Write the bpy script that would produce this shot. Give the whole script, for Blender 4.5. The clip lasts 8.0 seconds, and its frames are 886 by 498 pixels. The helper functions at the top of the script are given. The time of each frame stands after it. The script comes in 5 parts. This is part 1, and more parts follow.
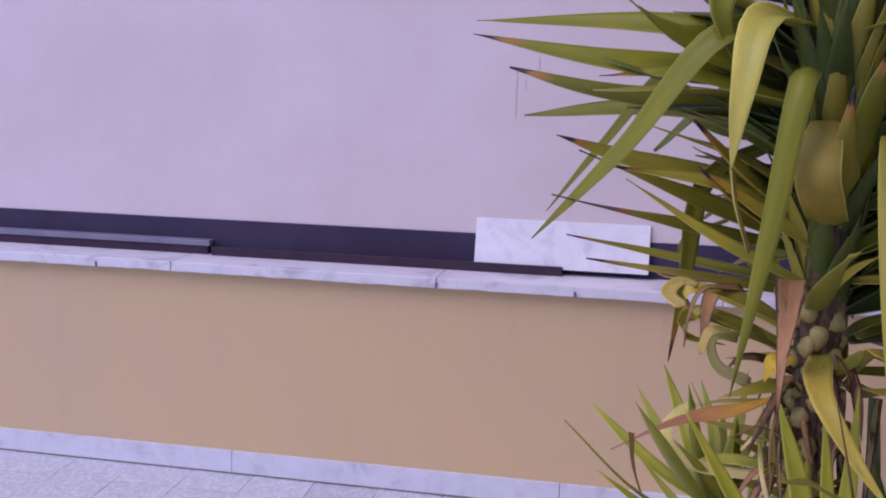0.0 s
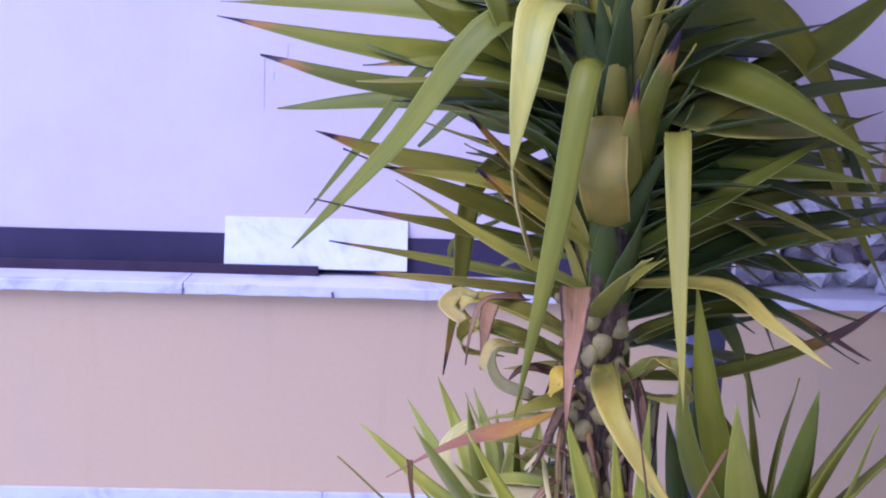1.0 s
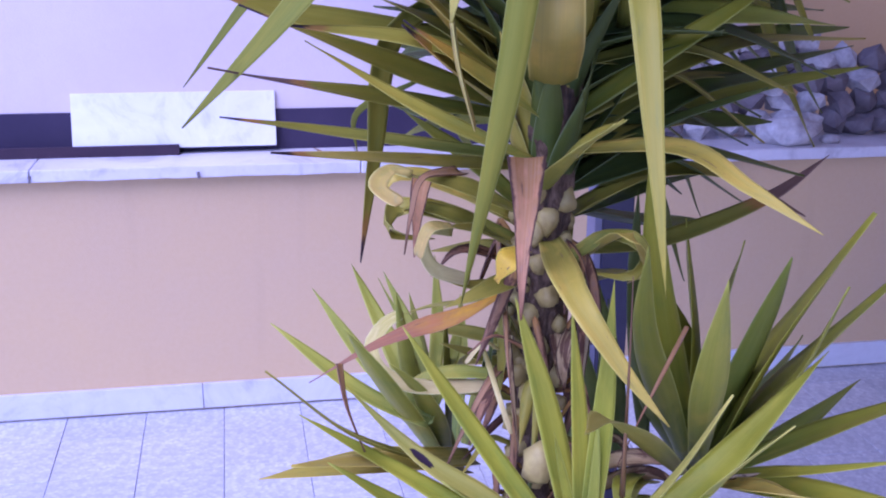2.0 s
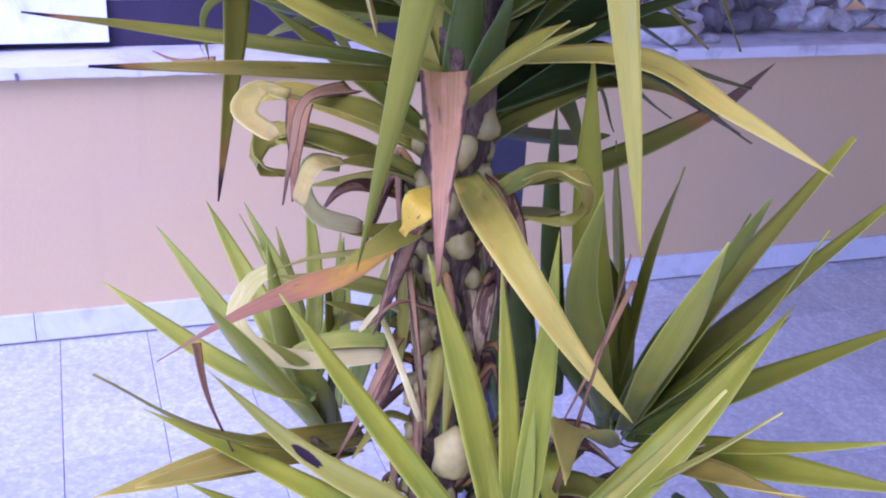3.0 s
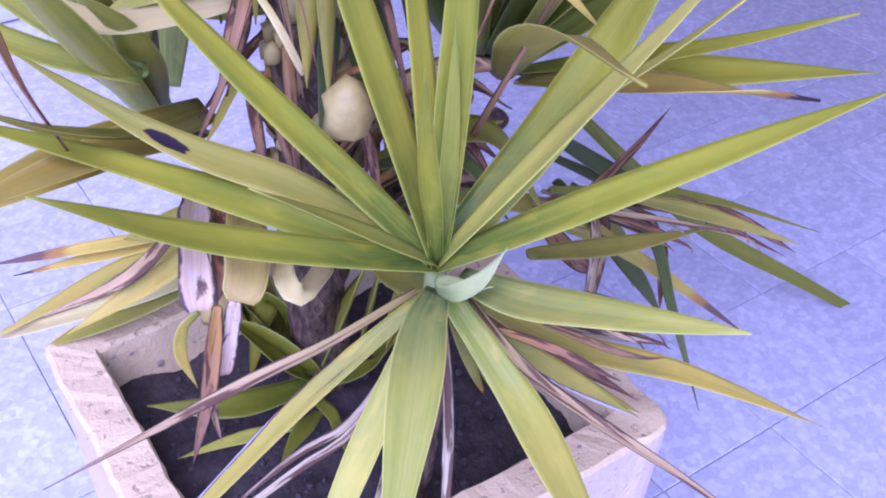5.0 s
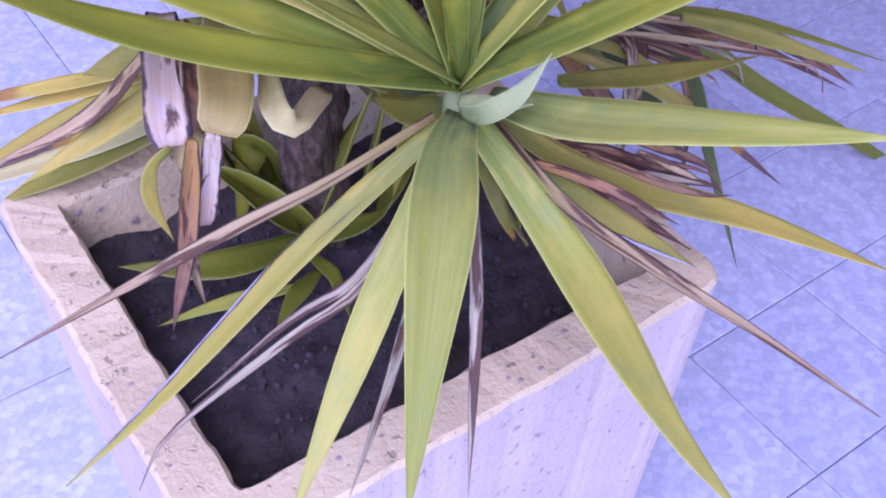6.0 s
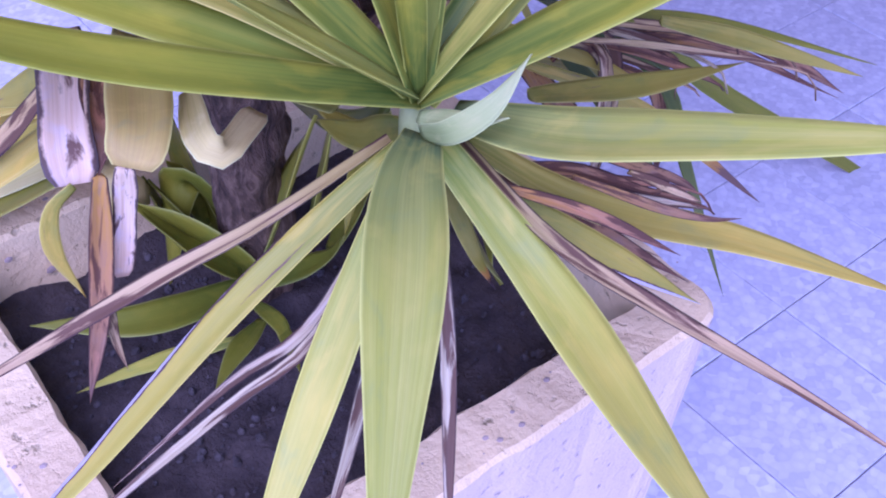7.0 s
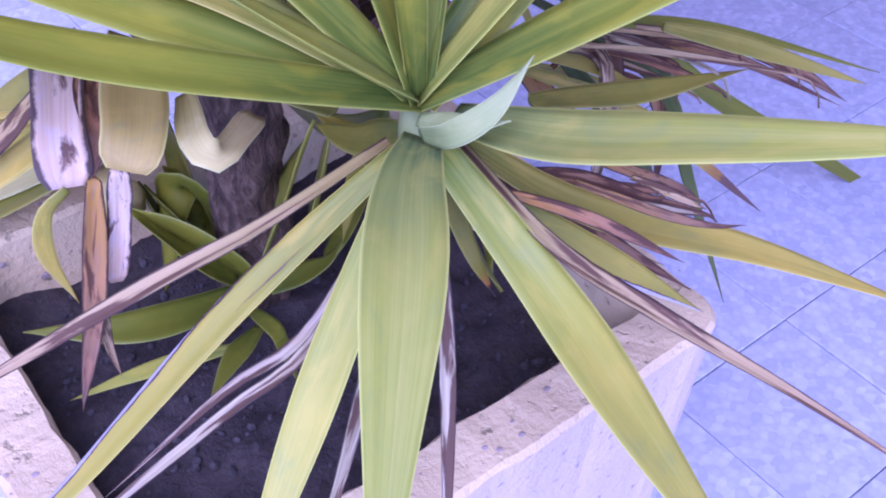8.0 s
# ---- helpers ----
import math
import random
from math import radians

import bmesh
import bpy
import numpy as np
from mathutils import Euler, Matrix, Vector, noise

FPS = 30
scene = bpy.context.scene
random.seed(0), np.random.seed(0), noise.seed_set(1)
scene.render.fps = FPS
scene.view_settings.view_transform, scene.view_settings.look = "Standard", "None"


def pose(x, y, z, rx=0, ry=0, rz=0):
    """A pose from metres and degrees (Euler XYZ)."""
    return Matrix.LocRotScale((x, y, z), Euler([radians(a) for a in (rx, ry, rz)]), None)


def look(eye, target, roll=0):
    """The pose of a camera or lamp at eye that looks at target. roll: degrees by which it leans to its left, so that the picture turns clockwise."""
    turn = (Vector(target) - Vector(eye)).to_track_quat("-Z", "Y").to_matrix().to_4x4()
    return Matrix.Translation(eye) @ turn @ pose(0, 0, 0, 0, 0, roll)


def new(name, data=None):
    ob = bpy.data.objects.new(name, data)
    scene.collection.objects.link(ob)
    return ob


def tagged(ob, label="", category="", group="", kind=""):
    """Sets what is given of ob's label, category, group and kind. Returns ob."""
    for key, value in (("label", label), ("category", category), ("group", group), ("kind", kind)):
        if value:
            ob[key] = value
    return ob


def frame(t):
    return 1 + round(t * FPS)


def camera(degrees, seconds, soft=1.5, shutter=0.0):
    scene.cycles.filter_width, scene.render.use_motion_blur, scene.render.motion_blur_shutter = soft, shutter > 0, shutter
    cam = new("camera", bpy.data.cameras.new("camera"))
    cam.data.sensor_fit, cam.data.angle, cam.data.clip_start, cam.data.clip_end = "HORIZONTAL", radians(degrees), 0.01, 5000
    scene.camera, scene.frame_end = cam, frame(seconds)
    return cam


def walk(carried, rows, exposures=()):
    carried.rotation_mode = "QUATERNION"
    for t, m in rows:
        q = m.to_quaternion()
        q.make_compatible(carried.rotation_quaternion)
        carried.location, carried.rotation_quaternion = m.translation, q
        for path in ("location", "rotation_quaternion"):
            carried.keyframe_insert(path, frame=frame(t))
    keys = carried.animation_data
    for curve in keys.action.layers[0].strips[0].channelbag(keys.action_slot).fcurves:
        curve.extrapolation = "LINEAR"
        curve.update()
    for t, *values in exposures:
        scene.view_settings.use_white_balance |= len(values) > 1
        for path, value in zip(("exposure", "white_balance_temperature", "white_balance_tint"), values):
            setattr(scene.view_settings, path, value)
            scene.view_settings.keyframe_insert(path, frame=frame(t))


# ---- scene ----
cam = camera(45.2, 8.0, soft=2.0)

PATH = [
    (0, (0.262, -3.702, 1.604), (-0.139, -1.773, 1.257), 1.2),
    (0.5, (0.295, -3.615, 1.589), (0.099, -1.66, 1.219), 2.2),
    (1, (0.225, -3.526, 1.6), (0.29, -1.558, 1.248), 1.9),
    (1.5, (0.149, -3.426, 1.58), (0.408, -1.503, 1.095), 2.1),
    (1.7, (0.135, -3.395, 1.577), (0.439, -1.493, 1.04), 1.4),
    (2.8, (0.186, -3.097, 1.533), (0.683, -1.299, 0.814), 1.5),
    (3, (0.163, -3.041, 1.523), (0.766, -1.295, 0.757), 2.7),
    (3.5, (0.095, -2.922, 1.502), (0.919, -1.335, 0.607), 1.0),
    (4, (0.079, -2.887, 1.463), (1.028, -1.45, 0.447), 1.7),
    (4.5, (0.086, -2.866, 1.421), (1.059, -1.522, 0.303), 2.7),
    (5, (0.132, -2.846, 1.386), (1.004, -1.566, 0.121), 1.7),
    (5.2, (0.141, -2.844, 1.375), (0.971, -1.585, 0.062), 1.3),
    (6.3, (0.182, -2.718, 1.212), (0.989, -1.602, -0.238), 1.2),
    (6.5, (0.195, -2.701, 1.193), (1.06, -1.584, -0.223), 2.4),
    (7, (0.215, -2.681, 1.179), (1.106, -1.561, -0.219), 1.6),
    (7.5, (0.219, -2.677, 1.17), (1.129, -1.559, -0.217), 1.8),
    (8, (0.218, -2.676, 1.17), (1.119, -1.548, -0.214), 1.9),
]
EXPOSURES = [(0, 0.10, 5700, 41), (0.6, 0.52, 5150, 44), (1.1, 0.76, 4700, 48), (1.5, 0.74, 4720, 53), (2.8, 1.00, 4700, 50), (3.6, 1.12, 4600, 50), (5.2, 1.12, 4700, 57), (6.3, 0.80, 4720, 55), (6.7, 0.84, 4670, 57), (7.1, 1.03, 4560, 62), (8, 1.04, 4540, 62)]
walk(cam, [(t, look(eye, target, roll)) for t, eye, target, roll in PATH], EXPOSURES)

# ---- light: bright shade under an open sky ----
world = bpy.data.worlds.new("sky")
world.use_nodes = True
scene.world = world
nt = world.node_tree
sky = nt.nodes.new("ShaderNodeTexSky")
sky.sky_type = "NISHITA"
sky.sun_disc = False
sky.sun_elevation, sky.sun_rotation = radians(50), radians(225)
nt.links.new(sky.outputs[0], nt.nodes["Background"].inputs[0])
nt.nodes["Background"].inputs[1].default_value = 0.15
sun_data = bpy.data.lights.new("sun", "SUN")
sun_data.energy, sun_data.angle, sun_data.color = 1.5, radians(50), (1.0, 0.94, 0.86)
sun = new("sun", sun_data)
sun.matrix_world = look((-3, -3, 5), (0, 0, 0))


# ---- material helpers ----
class Mat:
    """A node material with short calls for its nodes."""

    def __init__(self, name, rough=0.6):
        self.m = bpy.data.materials.new(name)
        self.m.use_nodes = True
        self.t = self.m.node_tree
        self.b = self.t.nodes["Principled BSDF"]
        self.b.inputs["Roughness"].default_value = rough
        self.b.inputs["Specular IOR Level"].default_value = 0.4

    def node(self, kind, **vals):
        n = self.t.nodes.new(kind)
        for k, v in vals.items():
            n.inputs[k.replace("_", " ")].default_value = v
        return n

    def link(self, a, b):
        self.t.links.new(a, b)

    def coords(self, scale=(1, 1, 1), what="Object"):
        tc = self.t.nodes.new("ShaderNodeTexCoord")
        mp = self.t.nodes.new("ShaderNodeMapping")
        mp.inputs["Scale"].default_value = scale
        self.link(tc.outputs[what], mp.inputs[0])
        return mp.outputs[0]

    def noise(self, scale, detail=4, rough=0.55, vec=None, dist=0.0):
        n = self.node("ShaderNodeTexNoise", Scale=scale, Detail=detail, Roughness=rough, Distortion=dist)
        if vec is not None:
            self.link(vec, n.inputs["Vector"])
        return n.outputs["Fac"]

    def ramp(self, fac, stops, smooth="LINEAR"):
        r = self.t.nodes.new("ShaderNodeValToRGB")
        r.color_ramp.interpolation = smooth
        e = r.color_ramp.elements
        while len(e) < len(stops):
            e.new(0.5)
        for el, (p, c) in zip(e, stops):
            el.position, el.color = p, (*c, 1) if len(c) == 3 else c
        self.link(fac, r.inputs[0])
        return r.outputs[0]

    def mix(self, fac, a, b, mode="MIX"):
        n = self.t.nodes.new("ShaderNodeMix")
        n.data_type, n.blend_type = "RGBA", mode
        for sock, v in ((0, fac), (6, a), (7, b)):
            if isinstance(v, bpy.types.NodeSocket):
                self.link(v, n.inputs[sock])
            else:
                n.inputs[sock].default_value = v if sock == 0 else (*v, 1)
        return n.outputs[2]

    def math(self, op, a, b=0.0, c=0.0):
        n = self.t.nodes.new("ShaderNodeMath")
        n.operation = op
        for i, v in enumerate((a, b, c)):
            if isinstance(v, bpy.types.NodeSocket):
                self.link(v, n.inputs[i])
            else:
                n.inputs[i].default_value = v
        return n.outputs[0]

    def bump(self, height, strength=0.3, distance=0.01):
        n = self.node("ShaderNodeBump", Strength=strength, Distance=distance)
        self.link(height, n.inputs["Height"])
        self.link(n.outputs[0], self.b.inputs["Normal"])

    def color(self, out):
        self.link(out, self.b.inputs["Base Color"])


def plaster(name, base, stain, low, relief=0.25):
    """Painted render: soft blotches, drip stains, fine relief."""
    m = Mat(name, 0.85)
    v = m.coords()
    c = m.mix(m.ramp(m.noise(1.3, 5, 0.6, v), [(0.35, (0, 0, 0)), (0.7, (1, 1, 1))]), base, low)
    drips = m.noise(2.2, 4, 0.6, m.coords((5, 5, 0.35)))
    c = m.mix(m.ramp(drips, [(0.58, (0, 0, 0)), (0.82, (0.09, 0.09, 0.09))]), c, stain)
    c = m.mix(m.ramp(m.noise(60, 3, 0.6, v), [(0.3, (0.93, 0.93, 0.93)), (0.7, (1, 1, 1))]), c, c, "MULTIPLY")
    m.color(c)
    m.bump(m.noise(140, 4, 0.65, v), relief, 0.004)
    return m.m


def marble(name, base, vein, rough=0.35, scale=3.0):
    m = Mat(name, rough)
    v = m.coords()
    n = m.noise(scale, 8, 0.65, v, 1.6)
    c = m.ramp(n, [(0.30, vein), (0.46, base), (0.62, tuple(min(1, 1.08 * x) for x in base)), (0.8, base)])
    c = m.mix(m.ramp(m.noise(14, 5, 0.7, v), [(0.55, (0, 0, 0)), (0.8, (0.6, 0.6, 0.6))]), c, tuple(0.72 * x for x in base))
    m.color(c)
    m.bump(m.noise(45, 5, 0.6, v), 0.15, 0.004)
    return m.m


def terrazzo():
    """Worn pale terrazzo tile: marble chips in grey cement, each tile a little different."""
    m = Mat("terrazzo", 0.55)
    v = m.coords()
    vo = m.node("ShaderNodeTexVoronoi", Scale=75.0)
    m.link(v, vo.inputs["Vector"])
    chips = m.ramp(vo.outputs["Distance"], [(0.28, (0.545, 0.555, 0.59)), (0.6, (0.50, 0.51, 0.55))])
    tone = m.ramp(vo.outputs["Color"], [(0.2, (0.87, 0.87, 0.89)), (0.85, (1.12, 1.12, 1.10))])
    c = m.mix(1.0, chips, tone, "MULTIPLY")
    info = m.t.nodes.new("ShaderNodeObjectInfo")
    c = m.mix(1.0, c, m.ramp(info.outputs["Random"], [(0, (0.90, 0.90, 0.91)), (1, (1.04, 1.04, 1.04))]), "MULTIPLY")
    c = m.mix(m.ramp(m.noise(3.5, 6, 0.65, v), [(0.5, (0, 0, 0)), (0.75, (0.40, 0.40, 0.40))]), c, (0.38, 0.38, 0.42))
    c = m.mix(m.ramp(m.noise(34, 6, 0.8, v), [(0.61, (0, 0, 0)), (0.69, (0.55, 0.55, 0.55))]), c, (0.28, 0.27, 0.30))
    m.color(c)
    m.link(m.ramp(m.noise(6, 4, 0.6, v), [(0.3, (0.4, 0.4, 0.4)), (0.7, (0.7, 0.7, 0.7))]), m.b.inputs["Roughness"])
    m.bump(m.noise(60, 5, 0.7, v), 0.2, 0.003)
    return m.m


def plain(name, base, other, rough=0.6, scale=8.0, metallic=0.0, relief=0.2, fine=80):
    m = Mat(name, rough)
    m.b.inputs["Metallic"].default_value = metallic
    v = m.coords()
    m.color(m.mix(m.ramp(m.noise(scale, 6, 0.65, v), [(0.35, (0, 0, 0)), (0.68, (1, 1, 1))]), base, other))
    m.bump(m.noise(fine, 5, 0.65, v), relief, 0.006)
    return m.m


def pitted_paint(name, base, other):
    """Thick paint on rough concrete: soft blotches, dark pits and scuffs."""
    m = Mat(name, 0.85)
    v = m.coords()
    c = m.mix(m.ramp(m.noise(6, 5, 0.6, v), [(0.35, (0, 0, 0)), (0.68, (1, 1, 1))]), base, other)
    pits = m.noise(75, 4, 0.6, v)
    c = m.mix(m.ramp(pits, [(0.64, (0, 0, 0)), (0.70, (0.75, 0.75, 0.75))]), c, tuple(0.45 * x for x in base))
    scuff = m.noise(18, 6, 0.7, v, 0.8)
    c = m.mix(m.ramp(scuff, [(0.60, (0, 0, 0)), (0.72, (0.2, 0.2, 0.2))]), c, (0.46, 0.38, 0.29))
    m.color(c)
    m.bump(m.math("SUBTRACT", m.noise(140, 4, 0.65, v), m.ramp(pits, [(0.60, (0, 0, 0)), (0.72, (1, 1, 1))])), 0.6, 0.004)
    return m.m


def bark(name):
    """Fissured bark: upright ridges broken into plates."""
    m = Mat(name, 0.85)
    v = m.coords((1, 1, 0.4))
    plates = m.noise(55, 6, 0.7, v, 1.2)
    fine = m.noise(170, 4, 0.7, v)
    both = m.math("ADD", plates, m.math("MULTIPLY", fine, 0.35))
    c = m.ramp(both, [(0.48, (0.020, 0.012, 0.007)), (0.66, (0.110, 0.066, 0.036)), (0.85, (0.26, 0.17, 0.10))])
    m.color(c)
    m.bump(both, 1.0, 0.012)
    return m.m


def leaf_material(name, low, mid, end, streak, fleck=(0.25, 0.13, 0.06), flecks=0.0, tip="", gloss=0.42, mark="", dry=None):
    """A sword leaf: long streaks, paler margin, colour changing from base to tip, dry end, flecks."""
    m = Mat(name, gloss)
    m.b.inputs["Specular IOR Level"].default_value = 0.30
    uv = m.t.nodes.new("ShaderNodeUVMap")
    uv.uv_map = "blade"
    sep = m.t.nodes.new("ShaderNodeSeparateXYZ")
    m.link(uv.outputs[0], sep.inputs[0])
    across, along = sep.outputs[0], sep.outputs[1]
    info = m.t.nodes.new("ShaderNodeObjectInfo")
    off = m.t.nodes.new("ShaderNodeVectorMath")
    off.operation = "ADD"
    m.link(uv.outputs[0], off.inputs[0])
    rnd = m.t.nodes.new("ShaderNodeCombineXYZ")
    m.link(m.math("MULTIPLY", info.outputs["Random"], 37.0), rnd.inputs[2])
    m.link(rnd.outputs[0], off.inputs[1])

    def stretched(sx, sy):
        mp = m.t.nodes.new("ShaderNodeMapping")
        mp.inputs["Scale"].default_value = (sx, sy, 1)
        m.link(off.outputs[0], mp.inputs[0])
        return mp.outputs[0]

    patch = m.noise(1.0, 3, 0.5, stretched(1.2, 3.5))
    bent = m.math("ADD", along, m.math("MULTIPLY", m.math("SUBTRACT", patch, 0.5), 0.35))
    c = m.ramp(bent, [(0.05, low), (0.5, mid), (0.95, end)])
    # yellowing blotches and cooler patches
    blotch = m.noise(1.0, 4, 0.55, stretched(1.8, 7.0), 0.4)
    c = m.mix(m.ramp(blotch, [(0.50, (0, 0, 0)), (0.68, (0.55, 0.55, 0.55))]), c, (min(0.7, mid[0] * 1.35), min(0.62, mid[1] * 1.18), mid[2] * 1.4))
    if mid[2] < 0.1:
        c = m.mix(m.ramp(blotch, [(0.30, (0.5, 0.5, 0.5)), (0.44, (0, 0, 0))]), c, (mid[0] * 0.62, mid[1] * 0.80, mid[2] * 1.6))
    lines = m.noise(1.0, 4, 0.6, stretched(7, 1.0))
    c = m.mix(m.ramp(lines, [(0.42, (0, 0, 0)), (0.75, (0.6, 0.6, 0.6))]), c, streak)
    fine = m.noise(1.0, 2, 0.5, stretched(55, 2.0))
    c = m.mix(1.0, c, m.ramp(fine, [(0.3, (0.93, 0.93, 0.93)), (0.7, (1.05, 1.05, 1.05))]), "MULTIPLY")
    c = m.mix(1.0, c, m.ramp(info.outputs["Random"], [(0, (0.82, 0.86, 0.82)), (1, (1.14, 1.10, 1.1))]), "MULTIPLY")
    edge = m.math("ABSOLUTE", m.math("SUBTRACT", across, 0.5))
    c = m.mix(m.ramp(edge, [(0.455, (0, 0, 0)), (0.49, (0.8, 0.8, 0.8))]), c, tuple(min(0.75, 1.5 * x + 0.06) for x in mid))
    if flecks:
        sp = m.noise(1.0, 5, 0.65, stretched(5, 5))
        c = m.mix(m.ramp(sp, [(0.69 - flecks, (0, 0, 0)), (0.75 - flecks, (0.9, 0.9, 0.9))]), c, fleck)
    if dry is not None:
        # long brown bands and dark crumbling margins
        bands = m.noise(1.0, 5, 0.6, stretched(1.5, 2.6), 0.6)
        c = m.mix(m.ramp(bands, [(0.48 + dry, (0, 0, 0)), (0.55 + dry, (0.92, 0.92, 0.92))]), c, (0.11, 0.05, 0.03))
        rim = m.math("ADD", edge, m.math("MULTIPLY", m.math("SUBTRACT", m.noise(1.0, 5, 0.65, stretched(2, 7)), 0.5), 0.30))
        c = m.mix(m.ramp(rim, [(0.39, (0, 0, 0)), (0.45, (0.9, 0.9, 0.9))]), c, (0.055, 0.027, 0.022))
    if mark == "spot":
        dx = m.math("MULTIPLY", m.math("SUBTRACT", across, 0.45), 3.2)
        dy = m.math("MULTIPLY", m.math("SUBTRACT", along, 0.66), 15.0)
        far = m.math("ADD", m.math("MULTIPLY", dx, dx), m.math("MULTIPLY", dy, dy))
        far = m.math("ADD", far, m.math("MULTIPLY", m.math("SUBTRACT", m.noise(1.0, 4, 0.6, stretched(8, 24)), 0.5), 0.9))
        c = m.mix(m.ramp(far, [(0.45, (1, 1, 1)), (0.6, (0, 0, 0))]), c, (0.03, 0.015, 0.025))
    if mark == "dryedge":
        jag = m.math("ADD", across, m.math("MULTIPLY", m.math("SUBTRACT", m.noise(1.0, 5, 0.6, stretched(3, 9)), 0.5), 0.35))
        jag = m.math("MULTIPLY", jag, m.math("ADD", 0.72, m.math("MULTIPLY", along, 0.45)))
        c = m.mix(m.ramp(jag, [(0.80, (0, 0, 0)), (0.83, (1, 1, 1))]), c, (0.09, 0.045, 0.05))
        c = m.mix(m.ramp(jag, [(0.87, (0, 0, 0)), (0.9, (1, 1, 1))]), c, (0.50, 0.45, 0.45))
    if tip:
        start = {"dark": 0.93, "dead": 0.74}[tip]
        jag = m.math("ADD", along, m.math("MULTIPLY", m.math("SUBTRACT", m.noise(1.0, 4, 0.6, stretched(6, 9)), 0.5), 0.16))
        dead = (0.035, 0.02, 0.025) if tip == "dark" else (0.16, 0.09, 0.06)
        c = m.mix(m.ramp(jag, [(start - 0.10, (0, 0, 0)), (start - 0.06, (1, 1, 1))]), c, (0.38, 0.20, 0.04))
        c = m.mix(m.ramp(jag, [(start - 0.02, (0, 0, 0)), (start, (1, 1, 1))]), c, dead)
    m.color(c)
    m.bump(m.math("ADD", lines, m.math("MULTIPLY", fine, 0.4)), 0.22, 0.0015)
    thin = m.node("ShaderNodeBsdfTranslucent")
    m.link(c, thin.inputs[0])
    mixer = m.t.nodes.new("ShaderNodeMixShader")
    mixer.inputs[0].default_value = 0.16
    out = m.t.nodes["Material Output"]
    m.link(m.b.outputs[0], mixer.inputs[1])
    m.link(thin.outputs[0], mixer.inputs[2])
    m.link(mixer.outputs[0], out.inputs[0])
    return m.m


# ---- materials ----
M_UPPER = plaster("upper_wall_paint", (0.77, 0.71, 0.70), (0.62, 0.54, 0.52), (0.81, 0.76, 0.76))
M_LOWER = plaster("peach_paint", (0.75, 0.63, 0.445), (0.52, 0.43, 0.33), (0.73, 0.62, 0.47))
M_BAND = plain("dark_plinth_paint", (0.026, 0.018, 0.046), (0.040, 0.028, 0.062), 0.75, 3)
M_COPING = marble("coping_marble", (0.60, 0.58, 0.60), (0.37, 0.35, 0.37), 0.45, 4)
M_SLAB = marble("slab_marble", (0.66, 0.66, 0.68), (0.50, 0.50, 0.54), 0.35, 5)
M_SKIRT = marble("skirting_marble", (0.56, 0.56, 0.60), (0.42, 0.42, 0.46), 0.4, 5)
M_TILE = terrazzo()
M_JOINT = plain("joint_mortar", (0.27, 0.26, 0.28), (0.38, 0.37, 0.39), 0.9, 20)
M_SHEATH = plain("leaf_sheath", (0.34, 0.36, 0.14), (0.20, 0.24, 0.06), 0.5, 12)
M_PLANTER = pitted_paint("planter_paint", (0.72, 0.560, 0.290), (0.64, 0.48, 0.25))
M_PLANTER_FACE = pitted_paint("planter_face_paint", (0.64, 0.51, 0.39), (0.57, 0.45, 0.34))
M_SOIL = plain("dry_soil", (0.034, 0.026, 0.023), (0.080, 0.062, 0.054), 0.95, 30, 0, 0.9, 120)
M_CLOD = plain("soil_clod", (0.040, 0.034, 0.032), (0.10, 0.085, 0.08), 0.95, 40, 0, 0.6, 160)
M_POLE = plain("dark_steel_paint", (0.035, 0.032, 0.06), (0.055, 0.05, 0.08), 0.45, 6, 0.2)
# light on the pole's left side as a paler colour; also the stone strip's grey
M_POLE_EDGE = plain("lit_side_grey", (0.20, 0.19, 0.25), (0.15, 0.145, 0.20), 0.45, 10)
M_STONE = plain("white_rubble", (0.62, 0.60, 0.60), (0.30, 0.27, 0.28), 0.8, 14, 0, 0.6, 50)
# the rubble again with shade put into its colour; also colours the coping chips
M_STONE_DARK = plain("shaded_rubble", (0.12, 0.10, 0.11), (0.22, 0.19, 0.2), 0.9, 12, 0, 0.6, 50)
M_POT = plain("red_plastic_pot", (0.30, 0.10, 0.08), (0.24, 0.08, 0.07), 0.5, 6)
M_TRUNK = bark("trunk_bark")
M_BUD = plain("leaf_scar_bud", (0.44, 0.36, 0.11), (0.27, 0.20, 0.06), 0.5, 25, 0, 0.2)
M_WOOD = plain("dark_plank", (0.030, 0.017, 0.032), (0.048, 0.027, 0.044), 0.85, 8)
M_TWIG = plain("dry_twig", (0.20, 0.13, 0.09), (0.30, 0.20, 0.14), 0.9, 20)

KINDS = {}


def leaf_kind(name, low, mid, end, streak):
    """Colours of one kind of leaf: at its base, middle, tip and in its streaks."""
    KINDS[name] = (low, mid, end, streak)


leaf_kind("green", (0.101, 0.130, 0.010), (0.194, 0.202, 0.010), (0.180, 0.180, 0.012), (0.230, 0.230, 0.020))
# dgreen and deep: leaf green with the shade inside the crown put into it
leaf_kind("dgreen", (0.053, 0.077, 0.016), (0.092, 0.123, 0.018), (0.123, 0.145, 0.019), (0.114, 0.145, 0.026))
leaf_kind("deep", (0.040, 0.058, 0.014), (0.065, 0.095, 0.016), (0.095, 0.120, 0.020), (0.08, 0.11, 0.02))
leaf_kind("gold", (0.480, 0.330, 0.020), (0.620, 0.430, 0.020), (0.480, 0.310, 0.025), (0.56, 0.36, 0.03))
leaf_kind("flame", (0.640, 0.370, 0.010), (0.300, 0.125, 0.045), (0.230, 0.130, 0.080), (0.36, 0.19, 0.08))
